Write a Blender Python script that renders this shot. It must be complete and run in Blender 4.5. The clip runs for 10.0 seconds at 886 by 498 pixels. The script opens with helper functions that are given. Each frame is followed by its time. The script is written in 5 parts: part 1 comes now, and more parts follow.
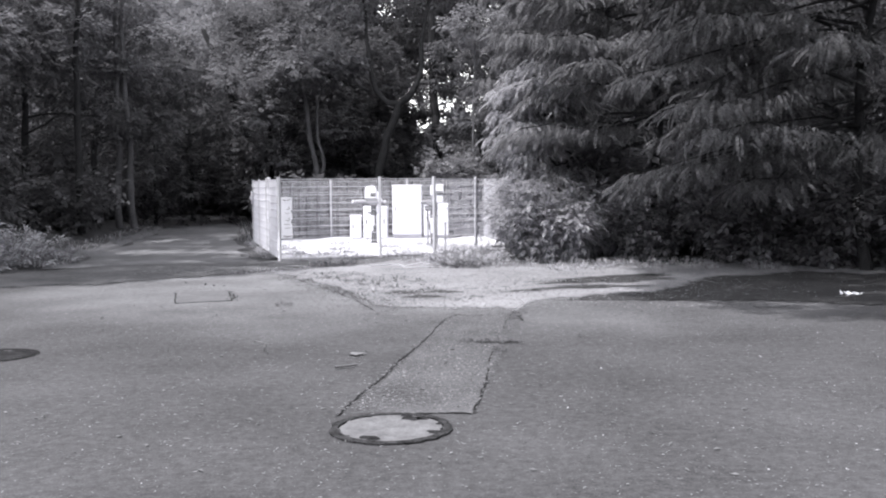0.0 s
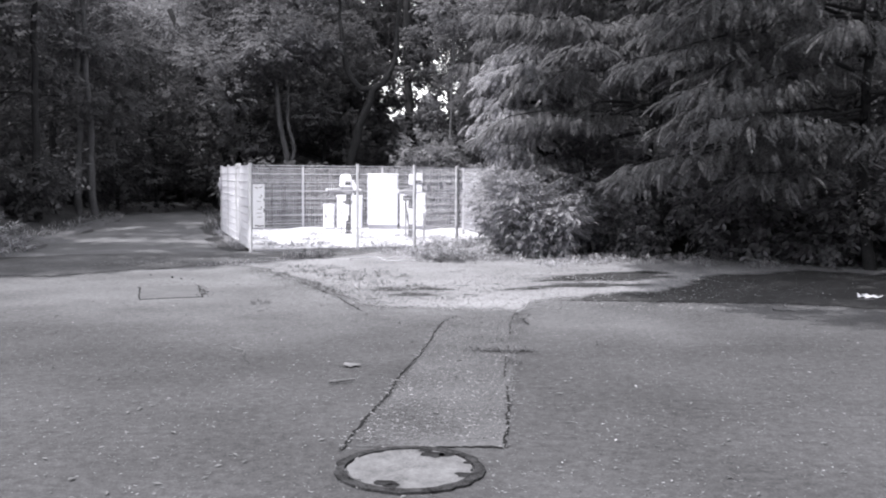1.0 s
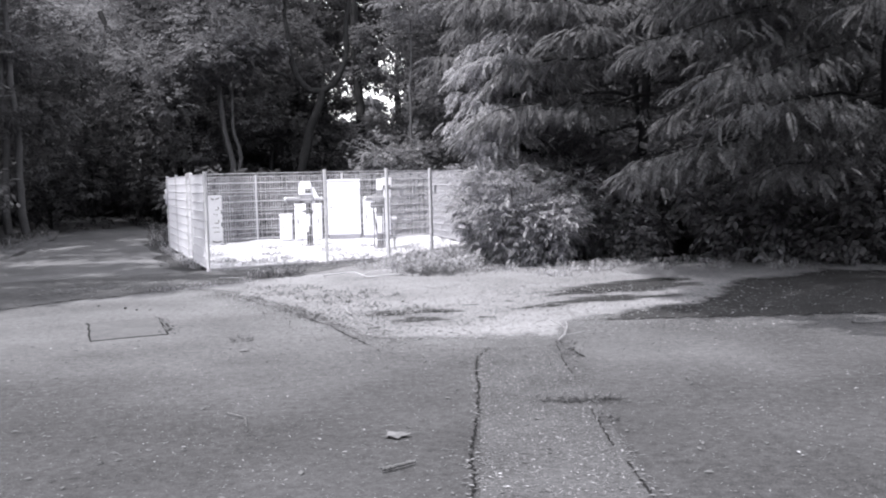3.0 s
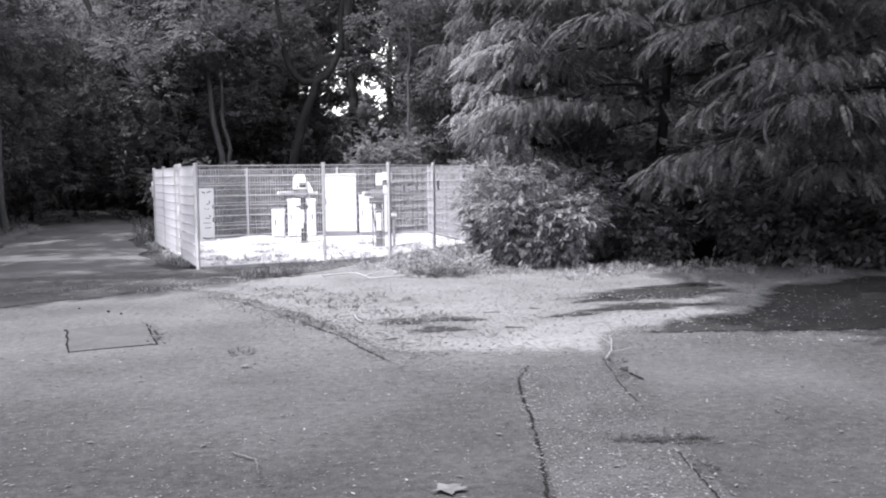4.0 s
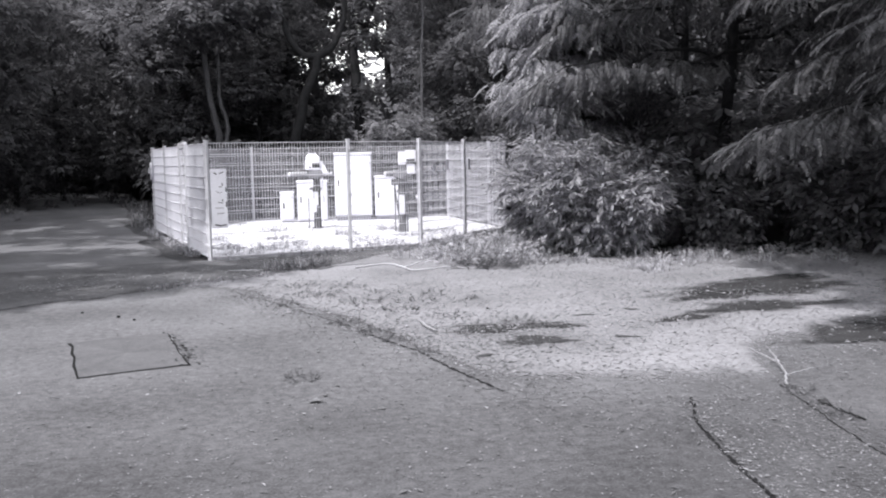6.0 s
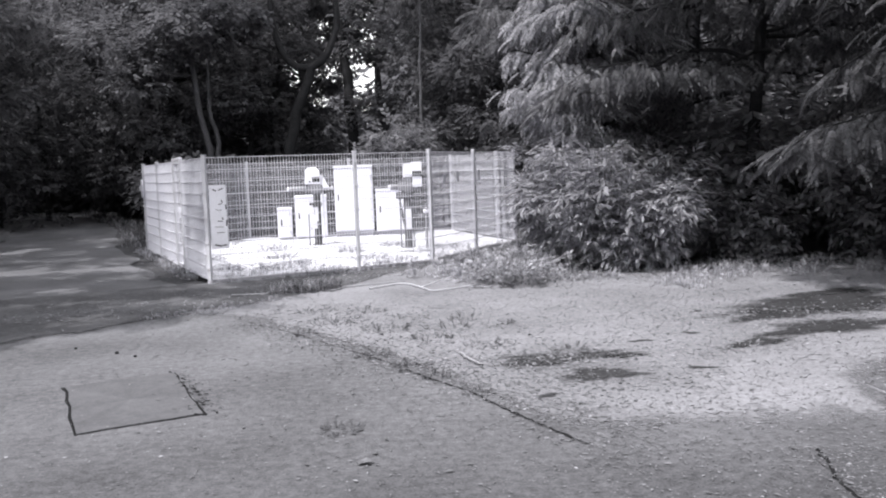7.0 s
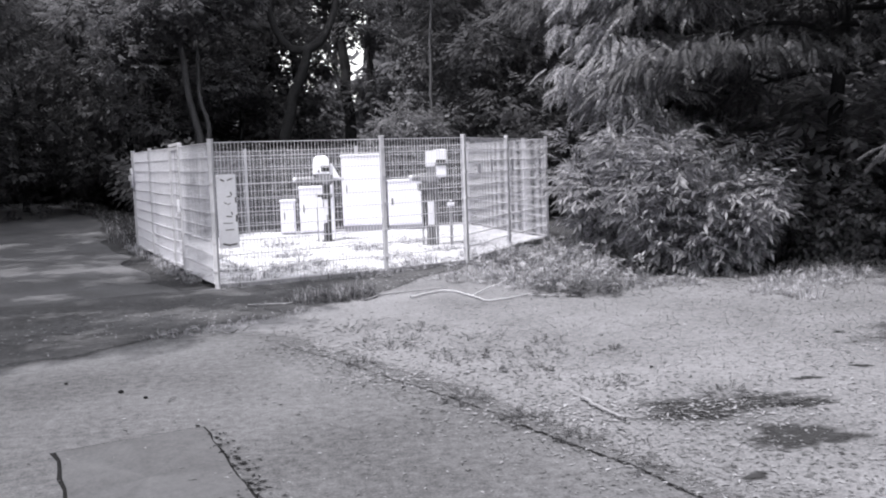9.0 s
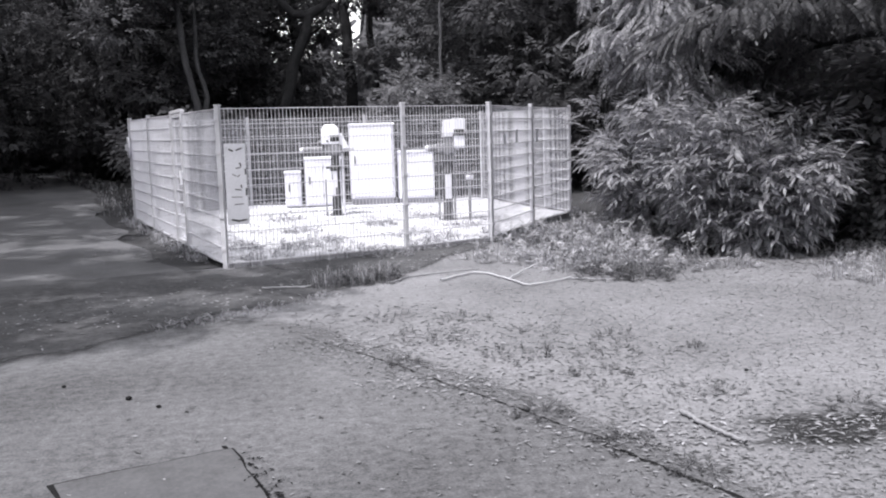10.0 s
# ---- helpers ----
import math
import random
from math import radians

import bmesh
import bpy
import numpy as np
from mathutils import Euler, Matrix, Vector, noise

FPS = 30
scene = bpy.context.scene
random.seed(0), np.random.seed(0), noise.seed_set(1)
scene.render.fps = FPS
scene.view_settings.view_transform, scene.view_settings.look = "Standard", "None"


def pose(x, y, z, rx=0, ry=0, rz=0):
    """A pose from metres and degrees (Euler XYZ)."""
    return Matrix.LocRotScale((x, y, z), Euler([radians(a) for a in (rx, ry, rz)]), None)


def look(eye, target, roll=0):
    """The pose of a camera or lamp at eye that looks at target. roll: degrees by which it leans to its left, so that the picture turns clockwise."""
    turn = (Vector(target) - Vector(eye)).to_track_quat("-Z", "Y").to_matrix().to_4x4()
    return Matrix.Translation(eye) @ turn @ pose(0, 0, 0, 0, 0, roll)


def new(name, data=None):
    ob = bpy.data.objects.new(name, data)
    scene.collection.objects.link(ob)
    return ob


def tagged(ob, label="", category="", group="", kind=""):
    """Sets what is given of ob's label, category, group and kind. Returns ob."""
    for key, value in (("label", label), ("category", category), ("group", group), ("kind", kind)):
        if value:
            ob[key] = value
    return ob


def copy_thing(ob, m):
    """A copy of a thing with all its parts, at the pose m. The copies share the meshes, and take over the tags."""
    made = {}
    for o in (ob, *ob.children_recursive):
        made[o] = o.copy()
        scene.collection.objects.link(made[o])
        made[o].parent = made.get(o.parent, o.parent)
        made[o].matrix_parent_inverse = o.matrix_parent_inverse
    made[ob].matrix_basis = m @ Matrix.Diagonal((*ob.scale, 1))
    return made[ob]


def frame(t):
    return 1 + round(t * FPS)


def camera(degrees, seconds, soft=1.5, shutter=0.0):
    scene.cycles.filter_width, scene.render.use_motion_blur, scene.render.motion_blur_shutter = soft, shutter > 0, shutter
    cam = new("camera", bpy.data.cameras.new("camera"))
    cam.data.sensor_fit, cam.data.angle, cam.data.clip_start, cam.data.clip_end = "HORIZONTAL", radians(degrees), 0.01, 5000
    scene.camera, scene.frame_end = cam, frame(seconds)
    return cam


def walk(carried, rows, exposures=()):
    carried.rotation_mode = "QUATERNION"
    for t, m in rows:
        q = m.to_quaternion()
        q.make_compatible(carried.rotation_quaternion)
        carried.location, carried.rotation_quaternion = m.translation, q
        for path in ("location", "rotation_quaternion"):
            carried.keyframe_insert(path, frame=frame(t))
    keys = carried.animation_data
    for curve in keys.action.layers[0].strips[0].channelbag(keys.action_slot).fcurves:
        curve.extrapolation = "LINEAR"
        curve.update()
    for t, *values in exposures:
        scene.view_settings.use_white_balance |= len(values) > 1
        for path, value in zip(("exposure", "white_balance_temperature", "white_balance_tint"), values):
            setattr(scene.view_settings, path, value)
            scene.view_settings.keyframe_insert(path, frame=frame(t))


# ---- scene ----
cam = camera(52.0, 10.0, soft=2.0)
PATH = [
    (0, (0.341, 0.131, 1.527), (0.281, 2.126, 1.412), -0.5),
    (0.5, (0.181, 0.685, 1.517), (0.169, 2.678, 1.348), -1.2),
    (1, (-0.06, 1.228, 1.523), (-0.043, 3.223, 1.386), 0.4),
    (1.5, (-0.285, 1.728, 1.529), (-0.181, 3.721, 1.395), -0.1),
    (2, (-0.445, 2.263, 1.545), (-0.334, 4.256, 1.426), -0.6),
    (2.5, (-0.67, 2.795, 1.543), (-0.536, 4.786, 1.414), -1.2),
    (3.8, (-1.116, 4.067, 1.533), (-0.95, 6.056, 1.402), -1.2),
    (4, (-1.187, 4.383, 1.528), (-1.007, 6.37, 1.39), -0.8),
    (4.5, (-1.426, 4.844, 1.516), (-1.235, 6.829, 1.359), -1.0),
    (5, (-1.597, 5.331, 1.509), (-1.403, 7.312, 1.318), -1.7),
    (5.5, (-1.787, 5.848, 1.509), (-1.604, 7.83, 1.315), -0.5),
    (5.7, (-1.855, 6.042, 1.51), (-1.659, 8.024, 1.322), -0.8),
    (6.8, (-2.236, 7.212, 1.5), (-2.016, 9.193, 1.337), -1.7),
    (7, (-2.304, 7.389, 1.518), (-2.068, 9.369, 1.363), -2.2),
    (7.5, (-2.444, 7.922, 1.519), (-2.211, 9.903, 1.364), -2.6),
    (8, (-2.652, 8.431, 1.504), (-2.376, 10.403, 1.315), -2.0),
    (8.5, (-2.761, 8.934, 1.515), (-2.494, 10.907, 1.331), -1.2),
    (9, (-2.939, 9.404, 1.53), (-2.661, 11.377, 1.353), -2.0),
    (9.5, (-3.088, 9.925, 1.517), (-2.725, 11.879, 1.292), -2.1),
    (10, (-3.232, 10.444, 1.529), (-2.942, 12.408, 1.289), -1.7),
]
EXPOSURES = [(0, 2.1), (2.5, 2.1), (5, 1.92), (7, 1.74), (10, 1.58)]   # the film's camera stops down on its way
walk(cam, [(t, look(eye, target, roll)) for t, eye, target, roll in PATH], exposures=EXPOSURES)

# ---- sky, sun and exposure ----
TO_SUN = Vector((-0.33, -0.30, 0.895)).normalized()
world = bpy.data.worlds.new("sky")
scene.world = world
world.use_nodes = True
wn, wl = world.node_tree.nodes, world.node_tree.links
sky = wn.new("ShaderNodeTexSky")
sky.sky_type, sky.sun_disc = "NISHITA", False
sky.sun_elevation = math.asin(TO_SUN.z)
sky.sun_rotation = math.atan2(TO_SUN.x, TO_SUN.y)
grey = wn.new("ShaderNodeHueSaturation")          # black-and-white film stock
grey.inputs["Saturation"].default_value = 0.06
wl.new(sky.outputs[0], grey.inputs["Color"])
wl.new(grey.outputs[0], wn["Background"].inputs["Color"])
wn["Background"].inputs["Strength"].default_value = 0.15
sun = new("sun", bpy.data.lights.new("sun", "SUN"))
sun.data.energy, sun.data.angle, sun.data.color = 1.8, radians(0.9), (1.0, 0.985, 0.97)
sun.matrix_world = look(TO_SUN * 60, (0, 0, 0))


# ---- materials ----
def tint(v):
    """The film's faint violet grey of brightness v."""
    return (v * 0.995, v * 0.985, v * 1.075, 1)


def material(name, dark, light, rough=0.8, coarse=1.5, fine=40.0, bump=0.3, metal=0.0, spread=0.5, island=0.0, piece=0.0,
             translucent=0.0, depth=0.01, gloss=0.5, lo=0.32, hi=0.68, mid=0.0, light_pool=0.0, frayed=0.0):
    """A procedural surface: two scales of noise mix two greys, the fine one gives the relief."""
    m = bpy.data.materials.new(name)
    m.use_nodes = True
    n, l = m.node_tree.nodes, m.node_tree.links
    b = n["Principled BSDF"]
    tc = n.new("ShaderNodeTexCoord")
    a, c = n.new("ShaderNodeTexNoise"), n.new("ShaderNodeTexNoise")
    a.inputs["Scale"].default_value, a.inputs["Detail"].default_value, a.inputs["Roughness"].default_value = coarse, 6, 0.6
    c.inputs["Scale"].default_value, c.inputs["Detail"].default_value, c.inputs["Roughness"].default_value = fine, 7, 0.72
    l.new(tc.outputs["Object"], a.inputs["Vector"])
    l.new(tc.outputs["Object"], c.inputs["Vector"])
    mix = n.new("ShaderNodeMix")
    mix.inputs[0].default_value = spread
    l.new(a.outputs[0], mix.inputs[2])
    l.new(c.outputs[0], mix.inputs[3])
    value = mix.outputs[0]
    if mid:
        e, blend = n.new("ShaderNodeTexNoise"), n.new("ShaderNodeMix")
        e.inputs["Scale"].default_value, e.inputs["Detail"].default_value, e.inputs["Roughness"].default_value = mid, 9, 0.82
        blend.inputs[0].default_value = 0.45
        l.new(tc.outputs["Object"], e.inputs["Vector"])
        l.new(value, blend.inputs[2])
        l.new(e.outputs[0], blend.inputs[3])
        value = blend.outputs[0]
    ramp = n.new("ShaderNodeValToRGB")
    ramp.color_ramp.elements[0].position, ramp.color_ramp.elements[0].color = lo, tint(dark)
    ramp.color_ramp.elements[1].position, ramp.color_ramp.elements[1].color = hi, tint(light)
    l.new(value, ramp.inputs[0])
    colour = ramp.outputs[0]
    if island or piece:
        src = n.new("ShaderNodeNewGeometry").outputs["Random Per Island"] if island else n.new("ShaderNodeObjectInfo").outputs["Random"]
        k = island or piece
        ml = n.new("ShaderNodeMapRange")
        ml.inputs[3].default_value, ml.inputs[4].default_value = 1 - k, 1 + k
        l.new(src, ml.inputs[0])
        hs = n.new("ShaderNodeHueSaturation")
        l.new(ml.outputs[0], hs.inputs["Value"])
        l.new(colour, hs.inputs["Color"])
        colour = hs.outputs[0]
    if light_pool:
        # paints light into the colour: a wide uneven bright area before the compound
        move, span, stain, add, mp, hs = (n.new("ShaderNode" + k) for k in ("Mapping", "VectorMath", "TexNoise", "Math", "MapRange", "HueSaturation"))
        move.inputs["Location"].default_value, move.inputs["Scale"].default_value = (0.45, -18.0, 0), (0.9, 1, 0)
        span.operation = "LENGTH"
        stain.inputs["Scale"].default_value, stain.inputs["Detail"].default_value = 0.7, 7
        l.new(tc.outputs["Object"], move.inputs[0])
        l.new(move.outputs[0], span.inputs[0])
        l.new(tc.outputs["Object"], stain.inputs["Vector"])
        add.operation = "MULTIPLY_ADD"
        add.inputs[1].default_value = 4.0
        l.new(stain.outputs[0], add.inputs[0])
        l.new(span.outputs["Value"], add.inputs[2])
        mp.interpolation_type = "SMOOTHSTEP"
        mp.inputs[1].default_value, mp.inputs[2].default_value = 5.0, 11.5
        mp.inputs[3].default_value, mp.inputs[4].default_value = 1 + light_pool, 1.0
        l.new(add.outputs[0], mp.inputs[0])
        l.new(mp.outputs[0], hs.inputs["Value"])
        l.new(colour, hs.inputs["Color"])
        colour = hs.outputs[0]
    l.new(colour, b.inputs["Base Color"])
    b.inputs["Roughness"].default_value, b.inputs["Metallic"].default_value = rough, metal
    b.inputs["Specular IOR Level"].default_value = gloss
    if bump:
        bp = n.new("ShaderNodeBump")
        bp.inputs["Strength"].default_value, bp.inputs["Distance"].default_value = bump, depth
        l.new(c.outputs[0], bp.inputs["Height"])
        l.new(bp.outputs[0], b.inputs["Normal"])
    if frayed:
        # the layer breaks up towards its rim, in crumbs and bays
        at, big, fine_n, both, sub, mr, gone, ms = (n.new("ShaderNode" + k) for k in ("Attribute", "TexNoise", "TexNoise", "Mix", "Math", "MapRange", "BsdfTransparent", "MixShader"))
        at.attribute_name = "cover"
        big.inputs["Scale"].default_value, big.inputs["Detail"].default_value = 1.7, 8
        fine_n.inputs["Scale"].default_value, fine_n.inputs["Detail"].default_value = 17, 6
        for k in (big, fine_n):
            l.new(tc.outputs["Object"], k.inputs["Vector"])
        both.inputs[0].default_value = 0.4
        l.new(big.outputs[0], both.inputs[2])
        l.new(fine_n.outputs[0], both.inputs[3])
        sub.operation = "SUBTRACT"
        l.new(at.outputs["Fac"], sub.inputs[0])
        l.new(both.outputs[0], sub.inputs[1])
        mr.interpolation_type = "SMOOTHSTEP"
        mr.inputs[1].default_value, mr.inputs[2].default_value = -frayed, frayed
        l.new(sub.outputs[0], mr.inputs[0])
        l.new(mr.outputs[0], ms.inputs[0])
        l.new(gone.outputs[0], ms.inputs[1])
        l.new(b.outputs[0], ms.inputs[2])
        l.new(ms.outputs[0], n["Material Output"].inputs["Surface"])
    if translucent:
        tr, ms = n.new("ShaderNodeBsdfTranslucent"), n.new("ShaderNodeMixShader")
        l.new(colour, tr.inputs["Color"])
        ms.inputs[0].default_value = translucent
        l.new(b.outputs[0], ms.inputs[1])
        l.new(tr.outputs[0], ms.inputs[2])
        l.new(ms.outputs[0], n["Material Output"].inputs["Surface"])
    return m


ASPHALT = material("worn_asphalt", 0.016, 0.083, 0.95, 0.5, 70, 0.45, light_pool=1.35, depth=0.008, spread=0.6, lo=0.39, hi=0.62, gloss=0.1, mid=13.0)
OLD_ASPHALT = material("bleached_old_asphalt", 0.08, 0.25, 0.95, 0.6, 60, 0.5, depth=0.01, spread=0.5, lo=0.38, hi=0.59, gloss=0.1, mid=14.0, frayed=0.22)
PATCHED = material("patched_asphalt", 0.02, 0.112, 0.95, 1.2, 50, 0.8, depth=0.012, spread=0.6, lo=0.39, hi=0.61, gloss=0.1, mid=22.0, frayed=0.1)
DAMP_SHADE = material("damp_and_shade", 0.012, 0.05, 0.9, 1.5, 40, 0.7, depth=0.01, spread=0.55, lo=0.39, hi=0.62, gloss=0.12, mid=8.0, frayed=0.24)
TAR = material("tar_joint", 0.006, 0.022, 0.95, 3, 60, 0.6, gloss=0.05)
SHADE_STRIP = material("painted_shade_strip", 0.028, 0.125, 0.95, 0.9, 60, 0.5, depth=0.01, spread=0.5, gloss=0.1, lo=0.38, hi=0.62, mid=9.0, frayed=0.2)
SOIL = material("woodland_soil", 0.03, 0.1, 0.95, 0.8, 18, 1.0, depth=0.04, spread=0.6, gloss=0.1)
TRACK = material("track_surface", 0.06, 0.165, 0.95, 0.7, 45, 0.8, depth=0.02, spread=0.55, gloss=0.15)
VERGE = material("dry_verge_soil", 0.05, 0.2, 0.95, 1.4, 30, 1.0, depth=0.03, spread=0.5, gloss=0.1, mid=9.0)
GRAVEL = material("pale_gravel", 0.3, 0.82, 0.95, 1.6, 26, 1.0, depth=0.03, spread=0.5, gloss=0.2, lo=0.38, hi=0.6, mid=6.0)
CONCRETE = material("weathered_concrete", 0.045, 0.13, 0.95, 2.2, 70, 0.4, depth=0.006, gloss=0.1, mid=7.0)
LID = material("lid_concrete", 0.05, 0.13, 0.85, 7, 60, 0.35, depth=0.004, gloss=0.2, lo=0.36, hi=0.62)
IRON = material("cast_iron", 0.006, 0.035, 0.95, 6, 90, 0.6, gloss=0.03, lo=0.4, hi=0.62)
TARRED = material("tarred_cast_iron", 0.005, 0.055, 0.95, 10, 60, 0.9, depth=0.012, gloss=0.04, lo=0.42, hi=0.6, mid=25)
ZINC = material("galvanised_steel", 0.4, 0.55, 0.5, 4, 60, 0.15)
WIRE = material("galvanised_wire", 0.52, 0.66, 0.5, 4, 60, 0.1)
WHITE = material("white_enamel", 0.72, 0.85, 0.45, 1.6, 30, 0.05)
OFFWHITE = material("aged_white_plastic", 0.6, 0.78, 0.5, 3, 40, 0.1)
PLINTH = material("plinth_concrete", 0.22, 0.38, 0.9, 3, 50, 0.4)
PIPE = material("dark_painted_pipe", 0.03, 0.07, 0.5, 6, 60, 0.2)
MIDPAINT = material("weathered_grey_pipe", 0.07, 0.14, 0.6, 6, 60, 0.2)
GREYPAINT = material("grey_machine_paint", 0.16, 0.28, 0.5, 5, 50, 0.15, metal=0.1)
STROKE = material("faded_brush_paint", 0.05, 0.12, 0.8, 9, 60, 0.2)
BLACK = material("black_rubber", 0.012, 0.03, 0.6, 8, 60, 0.2)
BARK = material("bark", 0.016, 0.045, 0.95, 3, 22, 1.0, depth=0.04, gloss=0.1)
DEADWOOD = material("bleached_dead_wood", 0.14, 0.28, 0.9, 6, 60, 0.5)
PALEWOOD = material("barkless_white_wood", 0.3, 0.52, 0.8, 6, 60, 0.4)
TWIG = material("dark_twig", 0.05, 0.12, 0.9, 6, 60, 0.5)
LEAF = material("leaf", 0.07, 0.14, 0.75, 0.4, 8, 0, island=0.45, translucent=0.5, gloss=0.3)
LEAF_PALE = material("pale_leaf", 0.19, 0.36, 0.6, 0.5, 8, 0, island=0.5, translucent=0.5, gloss=0.4)
LEAF_DARK = material("woodland_leaf", 0.065, 0.122, 0.8, 0.15, 5, 0, island=0.25, translucent=0.5, gloss=0.08)
# haze put into the colour: paler than the near wood's leaves
LEAF_FAR = material("hazed_wood_leaf", 0.11, 0.2, 0.8, 0.15, 5, 0, island=0.3, translucent=0.55, gloss=0.05)
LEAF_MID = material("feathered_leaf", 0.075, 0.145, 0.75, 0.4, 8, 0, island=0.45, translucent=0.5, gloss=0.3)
# hazy grey of the distance put into the foliage's colour
THICKET = material("hazed_far_foliage", 0.12, 0.28, 0.95, 0.25, 1.6, 1.0, depth=0.5, spread=0.55, gloss=0.0)
LEAF_BRIGHT = material("bright_leaf", 0.22, 0.42, 0.6, 0.5, 8, 0, island=0.45, translucent=0.5, gloss=0.3)
LEAF_SAP = material("sapling_leaf", 0.11, 0.22, 0.7, 0.5, 8, 0, island=0.4, translucent=0.5, gloss=0.2)
LEAF_SHADE = material("shaded_shrub_leaf", 0.11, 0.23, 0.7, 0.5, 8, 0, island=0.5, translucent=0.5, gloss=0.3)
GRASS = material("dry_grass", 0.19, 0.42, 0.8, 1.0, 10, 0, island=0.45, translucent=0.25, gloss=0.2)
BLEACHED = material("sun_bleached_leaf", 0.12, 0.3, 0.85, 2, 20, 0, island=0.45, gloss=0.2)
LITTER = material("dry_leaf_litter", 0.07, 0.2, 0.85, 2, 20, 0, island=0.5, gloss=0.2)


# ---- mesh tools ----
def smooth(e0, e1, v):
    t = np.clip((np.asarray(v, float) - e0) / (e1 - e0), 0, 1)
    return t * t * (3 - 2 * t)


def fast_mesh(name, verts, faces, mat, shade=False):
    """A mesh from arrays: verts n x 3, faces m x k."""
    verts, faces = np.asarray(verts, np.float32), np.asarray(faces, np.int32)
    me = bpy.data.meshes.new(name)
    k = faces.shape[1]
    me.vertices.add(len(verts))
    me.vertices.foreach_set("co", verts.ravel())
    me.loops.add(faces.size)
    me.loops.foreach_set("vertex_index", faces.ravel())
    me.polygons.add(len(faces))
    me.polygons.foreach_set("loop_start", np.arange(0, faces.size, k, dtype=np.int32))
    me.polygons.foreach_set("loop_total", np.full(len(faces), k, np.int32))
    me.polygons.foreach_set("use_smooth", np.full(len(faces), shade))
    me.update(calc_edges=True)
    me.materials.append(mat)
    return me


def thing(name, place, label, category, group="", kind="", turn=0.0):
    ob = tagged(new(name), label, category, group, kind)
    ob.matrix_basis = pose(*place, 0, 0, turn)
    return ob


def hang(ob, parent, label=""):
    ob.parent = parent
    return tagged(ob, label)


def part(name, bm, mat, parent, label="", shade=False):
    """Links a bmesh as one mesh object under a thing or a part."""
    me = bpy.data.meshes.new(name)
    for f in bm.faces:
        f.smooth = shade
    bm.to_mesh(me)
    bm.free()
    me.materials.append(mat)
    return hang(new(name, me), parent, label)


def box(c, s, bevel=0.0, bm=None, m=None):
    """A box with centre c and size s, its edges rounded by bevel, as a bmesh."""
    bm = bm or bmesh.new()
    vs = bmesh.ops.create_cube(bm, size=1)["verts"]
    bmesh.ops.scale(bm, vec=s, verts=vs)
    if bevel:
        es = list({e for v in vs for e in v.link_edges})
        vs = bmesh.ops.bevel(bm, geom=es, offset=bevel, segments=2, profile=0.6, affect="EDGES")["verts"]
        vs = list({v for v in vs})
    if m is not None:
        bmesh.ops.transform(bm, matrix=m, verts=vs)
    bmesh.ops.translate(bm, vec=c, verts=vs)
    return bm


def rod(a, b, r, r2=None, sides=12, bm=None):
    """A closed rod from a to b."""
    bm = bm or bmesh.new()
    a, b = Vector(a), Vector(b)
    vs = bmesh.ops.create_cone(bm, cap_ends=True, segments=sides, radius1=r, radius2=r if r2 is None else r2, depth=(b - a).length)["verts"]
    bmesh.ops.transform(bm, matrix=Matrix.Translation((a + b) / 2) @ (b - a).to_track_quat("Z", "Y").to_matrix().to_4x4(), verts=vs)
    return bm


def tubes(lines, sides=7):
    """Tapered tubes along polylines [(points, radii)], as arrays."""
    V, F, base = [], [], 0
    ang = np.linspace(0, 2 * np.pi, sides, endpoint=False)
    for pts, rad in lines:
        pts = np.asarray(pts, float)
        tang = np.gradient(pts, axis=0)
        tang /= np.linalg.norm(tang, axis=1)[:, None] + 1e-9
        ref = np.array([1.0, 0.1, 0]) if abs(tang[0][2]) > 0.7 else np.array([0, 0.1, 1.0])
        u = np.cross(tang, ref)
        u /= np.linalg.norm(u, axis=1)[:, None] + 1e-9
        v = np.cross(tang, u)
        ring = pts[:, None] + (np.cos(ang)[None, :, None] * u[:, None] + np.sin(ang)[None, :, None] * v[:, None]) * np.asarray(rad)[:, None, None]
        V.append(ring.reshape(-1, 3))
        n = len(pts)
        for i in range(n - 1):
            for j in range(sides):
                k = (j + 1) % sides
                F.append((base + i * sides + j, base + i * sides + k, base + (i + 1) * sides + k, base + (i + 1) * sides + j))
        base += n * sides
    return np.concatenate(V), np.array(F)


def wander(a, b, n, amount, rng, sag=0.0):
    """A crooked line of n points from a to b."""
    t = np.linspace(0, 1, n)[:, None]
    p = np.asarray(a) * (1 - t) + np.asarray(b) * t
    off = np.cumsum(rng.normal(0, amount / n ** 0.5, (n, 3)), axis=0)
    off -= t * off[-1]
    p = p + off
    p[:, 2] -= sag * (t[:, 0] ** 2)
    return p


# ---- the lie of the land ----
def path_left(y):
    return np.interp(y, [10, 18, 25, 38, 62, 100], [-9.5, -9.3, -10.2, -13.0, -21.0, -38.0])


def path_right(y):
    return np.interp(y, [10, 21, 22, 30, 40, 56, 100], [-4.5, -4.6, -4.8, -7.3, -9.6, -15.2, -34.0])


def height(x, y):
    """Height of the land: a flat yard, rising gently behind, a bank along the left of the track."""
    x, y = np.asarray(x, float), np.asarray(y, float)
    z = 0.012 * np.clip(y - 22, 0, 70)
    z = z + 0.5 * smooth(0.0, 2.2, path_left(y) - x) * smooth(16, 24, y)
    z = z + 0.25 * smooth(0.0, 5.0, y - yard_edge(x)) * smooth(2.0, 5.0, x)
    return z


